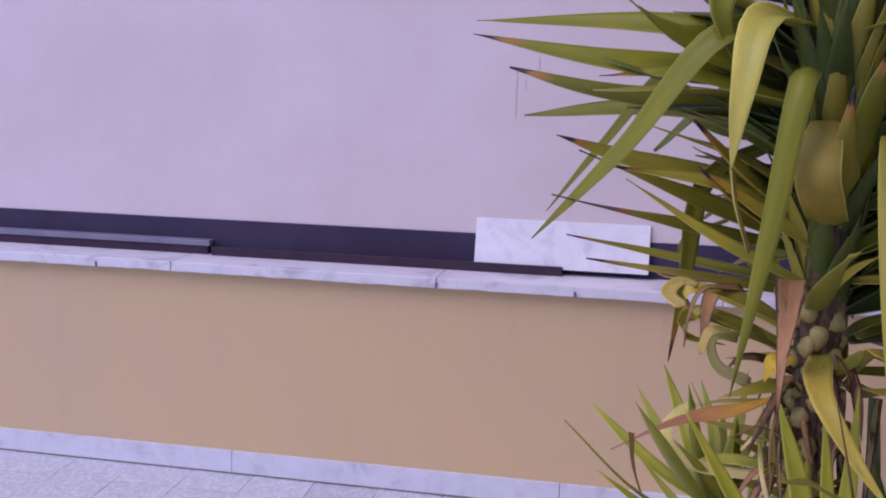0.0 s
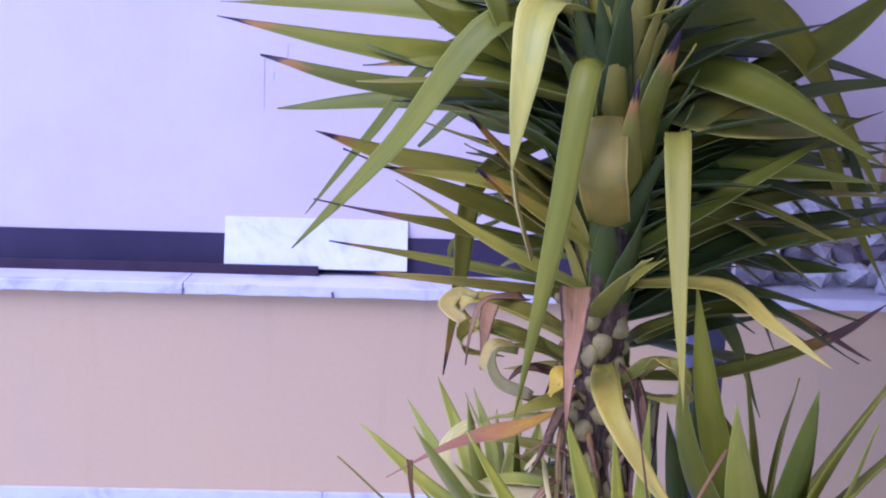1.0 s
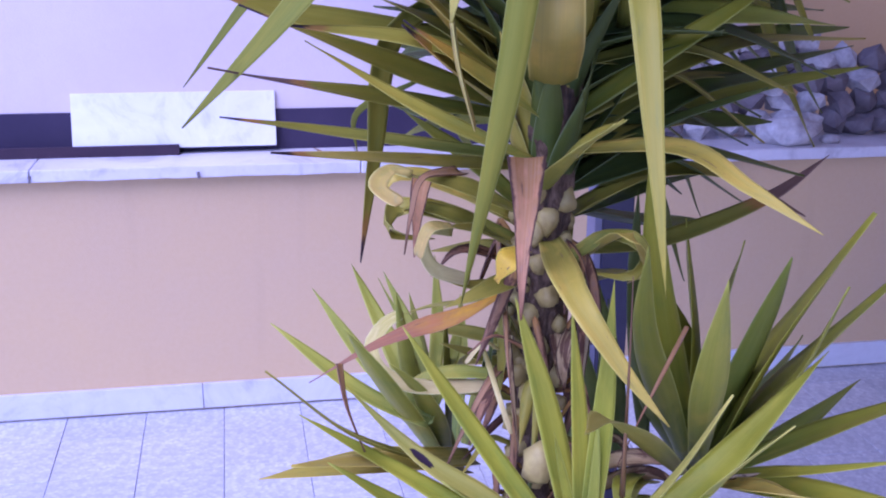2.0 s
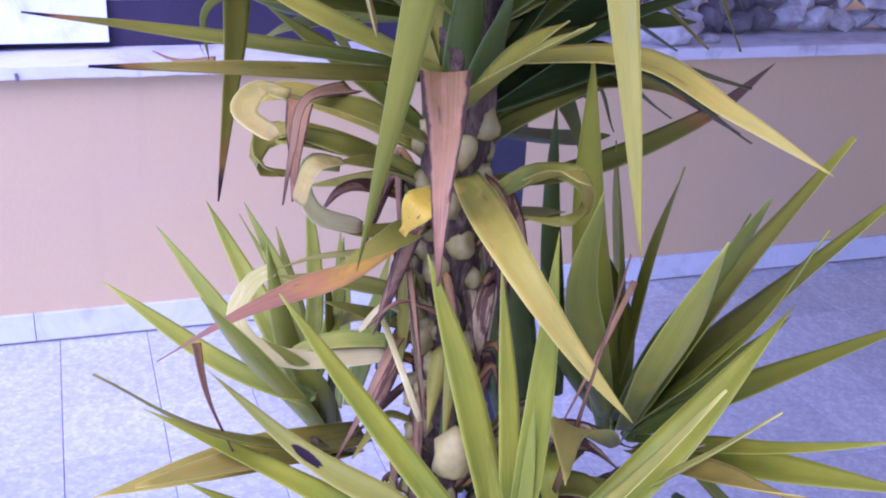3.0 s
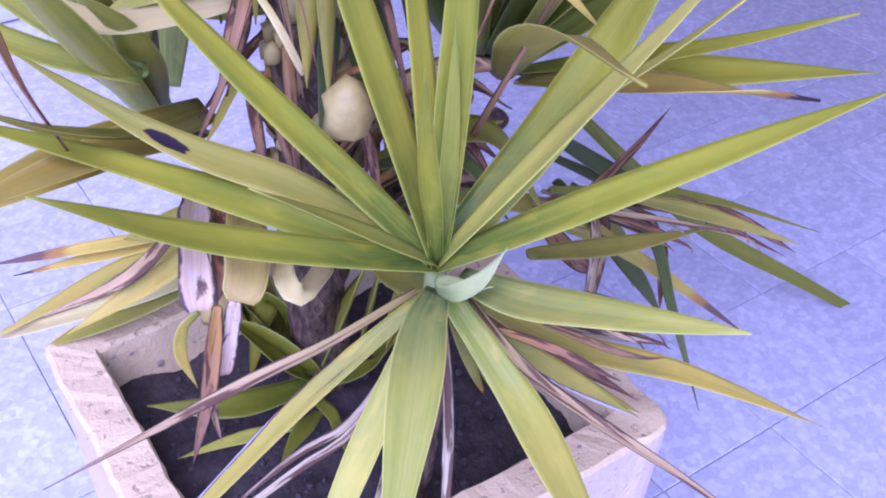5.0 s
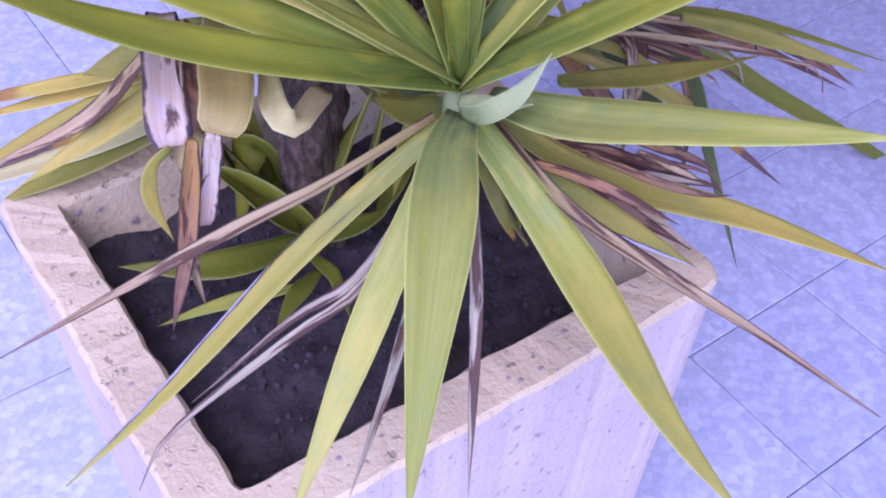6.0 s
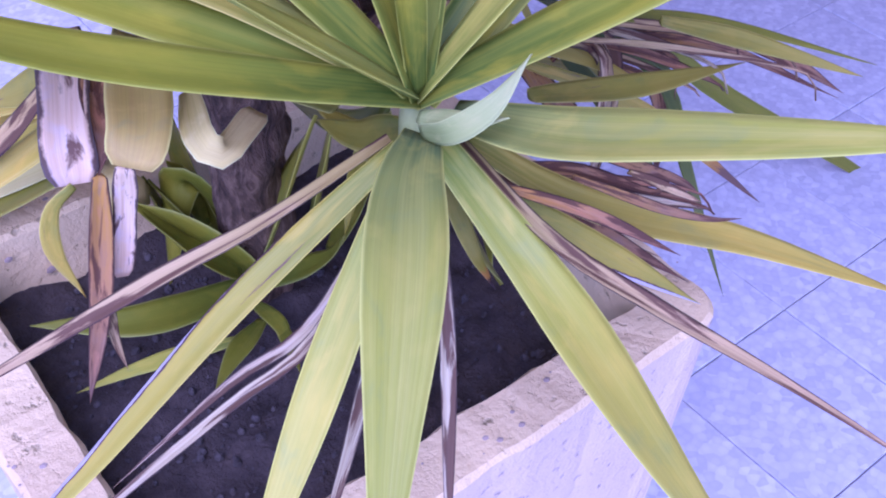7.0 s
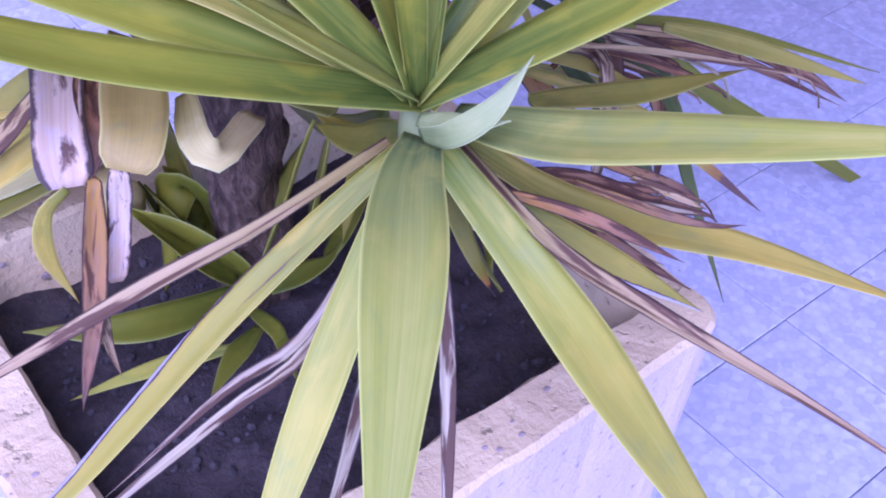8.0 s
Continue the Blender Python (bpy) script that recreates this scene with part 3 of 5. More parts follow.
def leaf(kind, width, facing, *points, tip=""):
    """One sword leaf along a smooth line: widest near the middle, folded into a shallow channel, thin but solid."""
    n, cols = 18, 6
    line = spline(points, n)
    facing = Vector(facing)
    bm = bmesh.new()
    uv = bm.loops.layers.uv.new("blade")
    hanging = kind in ("pink", "cream", "bulb", "fold", "husk")
    blunt = kind in ("blunt", "bulb", "cream", "fold", "gold", "husk")
    deep = {"grey": 0.55, "tan": 0.38, "brown": 0.4, "pink": 0.25}.get(kind, 0.16)
    twist = LEAF_RNG.uniform(-0.22, 0.22)
    wave = LEAF_RNG.uniform(0, 9)
    grid, under_side, last = [], [], None
    for i, q in enumerate(line):
        s = i / n
        d = (line[min(i + 1, n)] - line[max(i - 1, 0)]).normalized()
        side = d.cross(facing)
        if side.length < 0.25 and last is not None:
            side = last - d * last.dot(d)
        side.normalize()
        if last is not None and side.dot(last) < 0:
            side = -side
        last = side.copy()
        side = Matrix.Rotation(twist * (s - 0.4) * 2, 3, d) @ side
        up = side.cross(d).normalized()
        if up.dot(facing) < 0 and i == 0:
            up = -up
        if kind == "pink":
            w = 1 - 0.96 * s ** 0.9
        elif hanging:
            w = 0.75 + 0.25 * min(1, s / 0.2) - (0.0 if blunt else 0.93 * max(0, (s - 0.25) / 0.75) ** 1.15)
        else:
            w = 0.55 + 0.45 * math.sin(min(1, s / 0.42) * math.pi / 2) if s < 0.42 else 1 - ((s - 0.42) / 0.58) ** 1.55
        if kind == "flame":
            w = 0.30 + 0.70 * math.sin(min(1, s / 0.40) * math.pi / 2) ** 2 if s < 0.40 else (1 - (s - 0.40) / 0.60) ** 1.15
        if blunt and s > 0.9:
            w *= 1 - 0.35 * ((s - 0.9) / 0.1) ** 2
        w = max(w, 0.012 if not blunt else 0.3) * width
        w *= 1 + 0.05 * math.sin(9 * s + wave)
        ripple = 0.03 * width * math.sin(7 * s + wave) * (1.5 if deep > 0.2 else 1)
        top_row, low_row = [], []
        for k in range(cols + 1):
            f = k / cols - 0.5
            lift = deep * w * (abs(f) * 2) ** 1.4 * (1.15 - 0.5 * s) + ripple * f * 2
            p = q + side * f * w + up * lift
            thick = (0.0018 + 0.0026 * (1 - s)) * (1 - (2 * abs(f)) ** 2) + 0.0003
            top_row.append(bm.verts.new(p + up * thick * 0.5))
            low_row.append(bm.verts.new(p - up * thick * 0.5))
        grid.append(top_row)
        under_side.append(low_row)

    def quad(a, b, c, d, coords):
        fc = bm.faces.new((a, b, c, d))
        fc.smooth = True
        for lp, co in zip(fc.loops, coords):
            lp[uv].uv = co

    for i in range(n):
        s0, s1 = i / n, (i + 1) / n
        for k in range(cols):
            c0, c1 = k / cols, (k + 1) / cols
            co = ((c0, s0), (c1, s0), (c1, s1), (c0, s1))
            quad(grid[i][k], grid[i][k + 1], grid[i + 1][k + 1], grid[i + 1][k], co)
            quad(under_side[i][k + 1], under_side[i][k], under_side[i + 1][k], under_side[i + 1][k + 1], (co[1], co[0], co[3], co[2]))
        quad(grid[i][0], grid[i + 1][0], under_side[i + 1][0], under_side[i][0], ((0, s0), (0, s1), (0, s1), (0, s0)))
        quad(grid[i + 1][cols], grid[i][cols], under_side[i][cols], under_side[i + 1][cols], ((1, s1), (1, s0), (1, s0), (1, s1)))
    for i, flip in ((0, 1), (n, 0)):
        for k in range(cols):
            vs = (grid[i][k], grid[i][k + 1], under_side[i][k + 1], under_side[i][k])
            quad(*(vs[::-1] if flip else vs), ((k / cols, i / n),) * 4)
    ob = finish(bm, "leaf", leaf_mat(kind, tip))
    under(ob, yucca)
    words = {"pink": "dry pinkish drooping leaf", "cream": "pale dried curled leaf", "silver": "pale silvery underside of a curled young leaf", "fold": "folded yellow leaf bent at its end", "husk": "papery whitish dead leaf with brown stripes", "tan": "dry tan leaf", "brown": "withered brown leaf", "grey": "shrivelled grey leaf", "yellow": "yellow fading leaf", "gold": "bright yellow dying leaf", "flame": "withered orange leaf with a pinkish tip", "spot": "yellowing leaf with a black spot"}
    if kind in words:
        tagged(ob, words[kind])
    return ob


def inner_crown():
    """The many hidden leaves deep in the upper head, behind and above the outer ones; their dark greens hold the
    crown's shade.
    """
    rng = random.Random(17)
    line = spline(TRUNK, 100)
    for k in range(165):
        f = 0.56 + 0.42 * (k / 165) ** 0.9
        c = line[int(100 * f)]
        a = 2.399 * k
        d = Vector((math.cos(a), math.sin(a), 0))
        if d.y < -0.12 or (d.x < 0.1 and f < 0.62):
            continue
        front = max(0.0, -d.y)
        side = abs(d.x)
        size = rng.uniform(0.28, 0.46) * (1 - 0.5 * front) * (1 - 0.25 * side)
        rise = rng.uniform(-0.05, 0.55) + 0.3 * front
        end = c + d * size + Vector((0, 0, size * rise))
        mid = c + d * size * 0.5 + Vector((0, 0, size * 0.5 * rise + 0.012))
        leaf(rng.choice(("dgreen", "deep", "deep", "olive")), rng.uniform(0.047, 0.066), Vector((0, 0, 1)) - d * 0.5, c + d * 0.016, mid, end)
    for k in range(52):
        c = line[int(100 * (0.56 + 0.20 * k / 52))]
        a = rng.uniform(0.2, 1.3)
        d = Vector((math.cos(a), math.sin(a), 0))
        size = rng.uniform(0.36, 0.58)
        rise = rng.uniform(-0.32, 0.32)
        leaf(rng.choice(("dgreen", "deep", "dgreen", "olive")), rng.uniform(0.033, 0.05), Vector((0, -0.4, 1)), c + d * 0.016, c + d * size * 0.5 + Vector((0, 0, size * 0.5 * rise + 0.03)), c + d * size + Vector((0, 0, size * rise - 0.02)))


def low_litter():
    """Withered small leaves and shoots crowding the foot of the branches."""
    rng = random.Random(23)
    for k in range(22):
        a = rng.uniform(-1.0, 1.6)
        d = Vector((math.cos(a), math.sin(a), 0))
        c = Vector((0.52, -2.08, rng.uniform(0.68, 0.86))) + d * 0.04
        size = rng.uniform(0.10, 0.21)
        drop = rng.uniform(-0.16, 0.04)
        leaf(rng.choice(("brown", "tan", "olive", "dgreen", "ygreen", "brown")), rng.uniform(0.016, 0.038), Vector((0, -0.3, 1)), c, c + d * size * 0.6 + Vector((0, 0, 0.02)), c + d * size + Vector((0, 0, drop)))


# leaves: kind, width, the way its face looks, then the line from base to tip
leaf("green", 0.050, (-0.04, -0.65, 0.76), (0.508, -1.950, 1.620), (0.247, -1.911, 1.667), (-0.075, -1.835, 1.676))
leaf("green", 0.060, (0.14, -0.63, 0.76), (0.495, -1.975, 1.571), (0.169, -2.054, 1.609), (-0.047, -2.017, 1.648), tip="dark")
leaf("green", 0.058, (0.08, -0.63, 0.77), (0.497, -1.970, 1.530), (0.184, -2.004, 1.557), (0.003, -1.953, 1.597), tip="dark")
leaf("green", 0.051, (-0.22, -0.57, 0.80), (0.494, -1.891, 1.513), (0.217, -1.772, 1.528), (-0.008, -1.666, 1.506))
leaf("ygreen", 0.050, (0.03, -0.62, 0.79), (0.499, -1.957, 1.403), (0.224, -1.964, 1.450), (0.087, -1.985, 1.492), tip="dark")
leaf("ygreen", 0.041, (0.07, -0.63, 0.77), (0.504, -1.948, 1.325), (0.299, -2.008, 1.403), (0.136, -2.128, 1.480), tip="dark")
leaf("ygreen", 0.034, (-0.17, -0.52, 0.83), (0.497, -1.947, 1.316), (0.276, -1.996, 1.358), (0.100, -2.147, 1.415), tip="dead")
leaf("ygreen", 0.026, (-0.21, -0.49, 0.84), (0.497, -1.910, 1.255), (0.253, -1.852, 1.284), (0.103, -1.910, 1.319), tip="dark")
leaf("yellow", 0.030, (-0.04, -0.59, 0.81), (0.527, -1.893, 1.235), (0.315, -2.036, 1.282), (0.162, -2.253, 1.342), tip="dark")
leaf("green", 0.042, (-0.32, -0.81, 0.49), (0.445, -2.055, 1.632), (0.327, -2.174, 1.646), (0.205, -2.151, 1.490), (0.065, -2.081, 1.337))
leaf("green", 0.025, (-0.48, -0.85, 0.21), (0.418, -1.902, 1.642), (0.276, -1.845, 1.613), (0.154, -1.793, 1.469), (0.049, -1.743, 1.334))
leaf("pale", 0.055, (-0.07, -0.71, 0.70), (0.475, -2.059, 1.655), (0.377, -2.255, 1.667), (0.352, -2.305, 1.574), (0.345, -2.262, 1.466))
leaf("green", 0.047, (0.12, -0.81, 0.58), (0.468, -2.021, 1.732), (0.327, -2.164, 1.702), (0.363, -2.168, 1.578))
leaf("green", 0.085, (0.50, -0.53, 0.69), (0.444, -1.974, 1.592), (0.275, -2.079, 1.641), (0.192, -2.096, 1.702))
leaf("orange", 0.083, (0.74, -0.19, 0.65), (0.482, -2.027, 1.355), (0.366, -2.155, 1.455), (0.296, -2.190, 1.532), tip="dark")
leaf("orange", 0.066, (0.69, -0.22, 0.69), (0.476, -2.024, 1.329), (0.370, -2.135, 1.408), (0.311, -2.153, 1.460), tip="dark")
leaf("green", 0.037, (-0.22, -0.78, 0.58), (0.492, -2.036, 1.430), (0.430, -2.282, 1.605), (0.399, -2.290, 1.410), (0.366, -2.230, 1.153))
leaf("bulb", 0.058, (0.20, 0.72, 0.66), (0.517, -2.042, 1.335), (0.454, -2.267, 1.456), (0.459, -2.245, 1.539))
leaf("ygreen", 0.047, (-0.27, 0.75, 0.61), (0.534, -2.045, 1.351), (0.490, -2.242, 1.496), (0.487, -2.282, 1.585), tip="dark")
leaf("green", 0.083, (-0.77, 0.52, 0.35), (0.547, -2.046, 1.360), (0.520, -2.234, 1.543), (0.530, -2.291, 1.642), tip="dark")
leaf("ygreen", 0.030, (-0.26, -0.40, 0.88), (0.589, -2.088, 1.442), (0.544, -2.256, 1.518), (0.531, -2.361, 1.365), (0.532, -2.415, 1.222))
leaf("green", 0.068, (-0.09, -0.72, 0.68), (0.532, -1.981, 1.611), (0.674, -2.137, 1.570), (0.836, -2.166, 1.483))
leaf("green", 0.106, (0.41, -0.72, 0.55), (0.564, -1.904, 1.596), (0.700, -1.920, 1.677), (0.825, -1.873, 1.613), (1.019, -1.767, 1.394))
leaf("band", 0.091, (-0.06, -0.63, 0.78), (0.536, -1.975, 1.556), (0.636, -2.100, 1.528), (0.813, -2.061, 1.517))
leaf("lgreen", 0.045, (-0.08, -0.60, 0.79), (0.545, -1.965, 1.456), (0.750, -2.052, 1.459), (0.893, -2.042, 1.445))
leaf("green", 0.078, (-0.30, -0.60, 0.75), (0.565, -1.937, 1.480), (0.852, -1.845, 1.627), (1.040, -1.793, 1.772))
leaf("dgreen", 0.074, (0.19, -0.26, 0.95), (0.555, -1.906, 1.621), (0.858, -1.783, 1.614), (1.187, -1.669, 1.545))
leaf("green", 0.032, (-0.11, -0.56, 0.82), (0.596, -1.889, 1.442), (0.868, -1.832, 1.500), (0.987, -1.812, 1.539), tip="dark")
leaf("ygreen", 0.047, (-0.41, -0.58, 0.70), (0.559, -1.947, 1.291), (0.729, -1.923, 1.415), (0.870, -1.895, 1.511))
leaf("green", 0.037, (0.02, -0.50, 0.87), (0.550, -1.946, 1.283), (0.827, -1.841, 1.323), (1.120, -1.767, 1.354))
leaf("dgreen", 0.058, (-0.04, -0.28, 0.95), (0.555, -1.917, 1.294), (0.845, -1.783, 1.338), (1.141, -1.679, 1.376))
leaf("dgreen", 0.071, (-0.01, -0.29, 0.96), (0.558, -1.890, 1.324), (0.841, -1.726, 1.384), (1.173, -1.606, 1.399))
leaf("green", 0.067, (0.54, -0.75, 0.40), (0.588, -1.898, 1.529), (0.848, -1.775, 1.549), (0.992, -1.700, 1.355), (1.103, -1.658, 1.200))
leaf("dgreen", 0.084, (0.55, -0.24, 0.80), (0.593, -1.857, 1.570), (0.921, -1.684, 1.528), (1.078, -1.595, 1.341), (1.177, -1.543, 1.238))
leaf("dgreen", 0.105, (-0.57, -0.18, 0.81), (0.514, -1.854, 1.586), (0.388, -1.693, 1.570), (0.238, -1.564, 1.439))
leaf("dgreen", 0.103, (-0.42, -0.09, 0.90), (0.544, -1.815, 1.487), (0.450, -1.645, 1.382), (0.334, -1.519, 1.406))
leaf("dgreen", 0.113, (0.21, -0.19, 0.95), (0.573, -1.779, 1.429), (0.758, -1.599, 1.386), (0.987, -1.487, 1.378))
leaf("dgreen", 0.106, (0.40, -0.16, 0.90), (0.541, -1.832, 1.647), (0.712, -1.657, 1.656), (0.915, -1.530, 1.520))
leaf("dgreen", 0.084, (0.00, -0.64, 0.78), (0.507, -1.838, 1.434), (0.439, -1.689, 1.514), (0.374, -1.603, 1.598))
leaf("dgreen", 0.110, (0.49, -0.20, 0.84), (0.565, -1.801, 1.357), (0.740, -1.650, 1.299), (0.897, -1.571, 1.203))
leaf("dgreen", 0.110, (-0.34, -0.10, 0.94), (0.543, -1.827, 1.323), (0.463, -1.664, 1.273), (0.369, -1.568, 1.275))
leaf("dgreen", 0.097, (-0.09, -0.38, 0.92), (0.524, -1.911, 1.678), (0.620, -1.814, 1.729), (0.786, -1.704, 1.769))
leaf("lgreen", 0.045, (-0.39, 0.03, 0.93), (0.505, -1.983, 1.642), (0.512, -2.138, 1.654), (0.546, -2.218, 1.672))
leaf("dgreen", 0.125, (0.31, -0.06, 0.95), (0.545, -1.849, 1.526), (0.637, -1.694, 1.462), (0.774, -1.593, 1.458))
leaf("ygreen", 0.034, (0.37, -0.92, -0.16), (0.437, -1.933, 1.493), (0.324, -1.955, 1.425), (0.302, -1.944, 1.267), (0.284, -1.936, 1.117), tip="dark")
leaf("green", 0.033, (-0.76, -0.54, -0.38), (0.551, -1.826, 1.299), (0.467, -1.716, 1.273), (0.522, -1.668, 1.172))
leaf("green", 0.033, (-0.07, -0.73, 0.68), (0.569, -1.814, 1.134), (0.485, -1.705, 1.205), (0.385, -1.657, 1.278))
leaf("green", 0.011, (-0.41, -0.84, -0.36), (0.378, -1.822, 1.349), (0.301, -1.751, 1.294), (0.304, -1.712, 1.216))
leaf("green", 0.029, (-0.68, -0.19, 0.71), (0.489, -1.747, 1.278), (0.427, -1.620, 1.244), (0.376, -1.553, 1.201))
leaf("fold", 0.017, (0.93, -0.31, 0.20), (0.346, -2.263, 1.472), (0.354, -2.259, 1.425), (0.377, -2.237, 1.358))
leaf("yellow", 0.028, (-0.41, -0.34, 0.85), (0.514, -2.100, 1.301), (0.622, -2.208, 1.324), (0.657, -2.319, 1.303), (0.700, -2.398, 1.274))
leaf("olive", 0.034, (-0.15, -0.42, 0.89), (0.557, -2.016, 1.144), (0.701, -1.982, 1.143), (0.878, -1.938, 1.187), (0.982, -1.914, 1.244), tip="dead")
leaf("olive", 0.034, (0.21, -0.43, 0.87), (0.568, -1.993, 1.194), (0.686, -1.934, 1.228), (0.826, -1.898, 1.215), (0.992, -1.850, 1.132), tip="dead")
leaf("olive", 0.030, (-0.61, -0.24, 0.76), (0.519, -2.053, 1.178), (0.554, -2.092, 1.233), (0.647, -2.095, 1.271))
leaf("dgreen", 0.048, (0.08, -0.18, 0.98), (0.567, -1.944, 1.173), (0.726, -1.784, 1.164), (0.917, -1.673, 1.168))
leaf("dgreen", 0.074, (0.29, -0.01, 0.95), (0.583, -1.897, 1.172), (0.771, -1.694, 1.087), (0.949, -1.560, 1.047))
leaf("blunt", 0.047, (-0.42, 0.45, 0.78), (0.489, -2.108, 1.248), (0.484, -2.271, 1.337), (0.490, -2.378, 1.388))
leaf("yellow", 0.037, (-0.19, -0.50, 0.85), (0.503, -2.087, 1.196), (0.474, -2.304, 1.191), (0.513, -2.357, 1.125), (0.558, -2.388, 1.069))
leaf("yellow", 0.019, (-0.04, -0.53, 0.84), (0.547, -2.045, 1.129), (0.550, -2.180, 1.207), (0.544, -2.278, 1.243), (0.606, -2.172, 1.166), (0.622, -2.071, 1.116))
leaf("olive", 0.031, (-0.45, 0.03, 0.88), (0.558, -1.981, 1.118), (0.581, -2.042, 1.116), (0.601, -2.140, 1.157))
leaf("olive", 0.038, (0.47, -0.30, 0.83), (0.455, -2.136, 1.236), (0.372, -2.182, 1.281), (0.309, -2.197, 1.301))
leaf("fold", 0.021, (0.04, -0.40, 0.92), (0.314, -2.203, 1.301), (0.292, -2.196, 1.305), (0.275, -2.225, 1.294), (0.294, -2.255, 1.283))
leaf("pink", 0.020, (-0.07, -0.50, 0.87), (0.382, -2.137, 1.286), (0.323, -2.228, 1.303), (0.304, -2.270, 1.275), (0.300, -2.250, 1.226))
leaf("olive", 0.037, (0.40, -0.36, 0.84), (0.487, -2.052, 1.168), (0.379, -2.127, 1.230), (0.317, -2.099, 1.240), (0.294, -2.160, 1.234), (0.317, -2.157, 1.218))
leaf("olive", 0.037, (0.52, -0.02, 0.86), (0.487, -2.050, 1.154), (0.418, -2.122, 1.207), (0.360, -2.174, 1.234))
leaf("fold", 0.016, (-0.45, -0.57, 0.69), (0.365, -2.177, 1.234), (0.337, -2.190, 1.235), (0.325, -2.185, 1.202))
leaf("olive", 0.020, (0.25, -0.41, 0.88), (0.498, -2.043, 1.113), (0.414, -2.078, 1.125), (0.357, -2.083, 1.144))
leaf("olive", 0.025, (-0.09, -0.46, 0.88), (0.507, -2.022, 1.174), (0.447, -1.967, 1.205), (0.398, -1.909, 1.216))
leaf("olive", 0.025, (-0.23, -0.47, 0.86), (0.504, -2.017, 1.142), (0.443, -1.989, 1.148), (0.375, -1.958, 1.136))
leaf("brown", 0.019, (0.23, -0.42, 0.88), (0.487, -2.016, 1.129), (0.402, -2.054, 1.165), (0.367, -2.067, 1.145))
leaf("olive", 0.025, (-0.11, -0.48, 0.87), (0.493, -1.964, 0.997), (0.419, -1.937, 1.008), (0.344, -1.908, 1.009))
leaf("olive", 0.018, (0.12, -0.45, 0.88), (0.530, -1.946, 0.895), (0.429, -1.953, 0.920), (0.347, -1.955, 0.922))
leaf("olive", 0.025, (-0.46, -0.20, 0.86), (0.518, -1.956, 0.955), (0.441, -1.928, 0.957), (0.415, -1.890, 0.911))
leaf("pink", 0.016, (0.40, 0.06, 0.91), (0.498, -2.092, 1.029), (0.417, -2.198, 1.104), (0.376, -2.228, 1.097))
leaf("pink", 0.012, (0.85, -0.44, 0.28), (0.232, -2.166, 1.067), (0.239, -2.190, 1.025), (0.262, -2.178, 0.955))
leaf("pink", 0.019, (-0.40, -0.62, 0.67), (0.469, -2.058, 1.008), (0.417, -2.154, 1.021), (0.382, -2.177, 0.970), (0.365, -2.134, 0.888))
leaf("pink", 0.008, (-0.07, -0.66, 0.75), (0.448, -2.106, 1.113), (0.427, -2.210, 1.087), (0.430, -2.243, 1.004))
leaf("tan", 0.016, (-0.39, -0.84, 0.37), (0.520, -2.070, 1.092), (0.514, -2.126, 1.053), (0.523, -2.116, 0.992))
leaf("brown", 0.010, (-0.11, -0.48, 0.87), (0.492, -2.053, 0.982), (0.484, -2.146, 0.985), (0.484, -2.168, 0.928))
leaf("cream", 0.007, (-0.00, -0.53, 0.84), (0.425, -2.096, 1.043), (0.422, -2.185, 1.026), (0.435, -2.209, 0.981))
leaf("tan", 0.012, (-0.89, -0.46, 0.04), (0.544, -2.032, 1.244), (0.542, -2.056, 1.202), (0.552, -2.049, 1.155))
leaf("tan", 0.025, (-0.99, -0.03, -0.12), (0.542, -2.044, 1.122), (0.547, -2.061, 1.037), (0.566, -2.045, 0.943))
leaf("yellow", 0.041, (-0.17, 0.56, 0.82), (0.748, -2.082, 0.815), (0.703, -2.361, 0.963), (0.803, -2.397, 0.941), tip="dark")
leaf("pink", 0.007, (0.13, 0.81, 0.57), (0.563, -2.255, 0.910), (0.489, -2.442, 1.154), (0.445, -2.550, 1.294))
leaf("olive", 0.045, (0.30, 0.42, 0.85), (0.694, -2.120, 0.855), (0.479, -2.434, 1.103), (0.396, -2.594, 1.178))
leaf("lgreen", 0.038, (-0.84, -0.51, 0.19), (0.446, -1.821, 0.768), (0.462, -1.780, 0.900), (0.459, -1.765, 1.001))
leaf("ygreen", 0.025, (0.56, 0.31, 0.77), (0.416, -2.015, 0.826), (0.253, -2.198, 0.984), (0.147, -2.316, 1.129))
leaf("lgreen", 0.015, (-0.40, -0.91, 0.07), (0.421, -1.791, 0.772), (0.376, -1.756, 0.932), (0.331, -1.742, 1.027))
leaf("yellow", 0.056, (0.38, -0.10, 0.92), (0.437, -1.984, 0.827), (0.259, -2.141, 0.916), (0.135, -2.202, 0.943))
leaf("lgreen", 0.040, (-0.77, -0.48, 0.42), (0.471, -1.786, 0.745), (0.514, -1.738, 0.840), (0.540, -1.724, 0.945))
leaf("lgreen", 0.046, (0.50, 0.63, 0.60), (0.433, -1.850, 0.753), (0.364, -1.938, 0.910), (0.306, -1.979, 0.969))
leaf("lgreen", 0.046, (0.60, 0.44, 0.66), (0.417, -1.883, 0.766), (0.339, -1.966, 0.891), (0.283, -2.009, 0.959))
leaf("yellow", 0.018, (-0.47, -0.12, 0.87), (0.472, -1.943, 0.649), (0.313, -1.833, 0.601), (0.221, -1.766, 0.570), tip="dead")
leaf("yellow", 0.021, (-0.51, -0.07, 0.86), (0.472, -1.943, 0.649), (0.351, -1.856, 0.597), (0.244, -1.793, 0.564), tip="dark")
leaf("yellow", 0.028, (-0.51, -0.20, 0.83), (0.468, -1.950, 0.647), (0.341, -1.877, 0.586), (0.194, -1.871, 0.551))
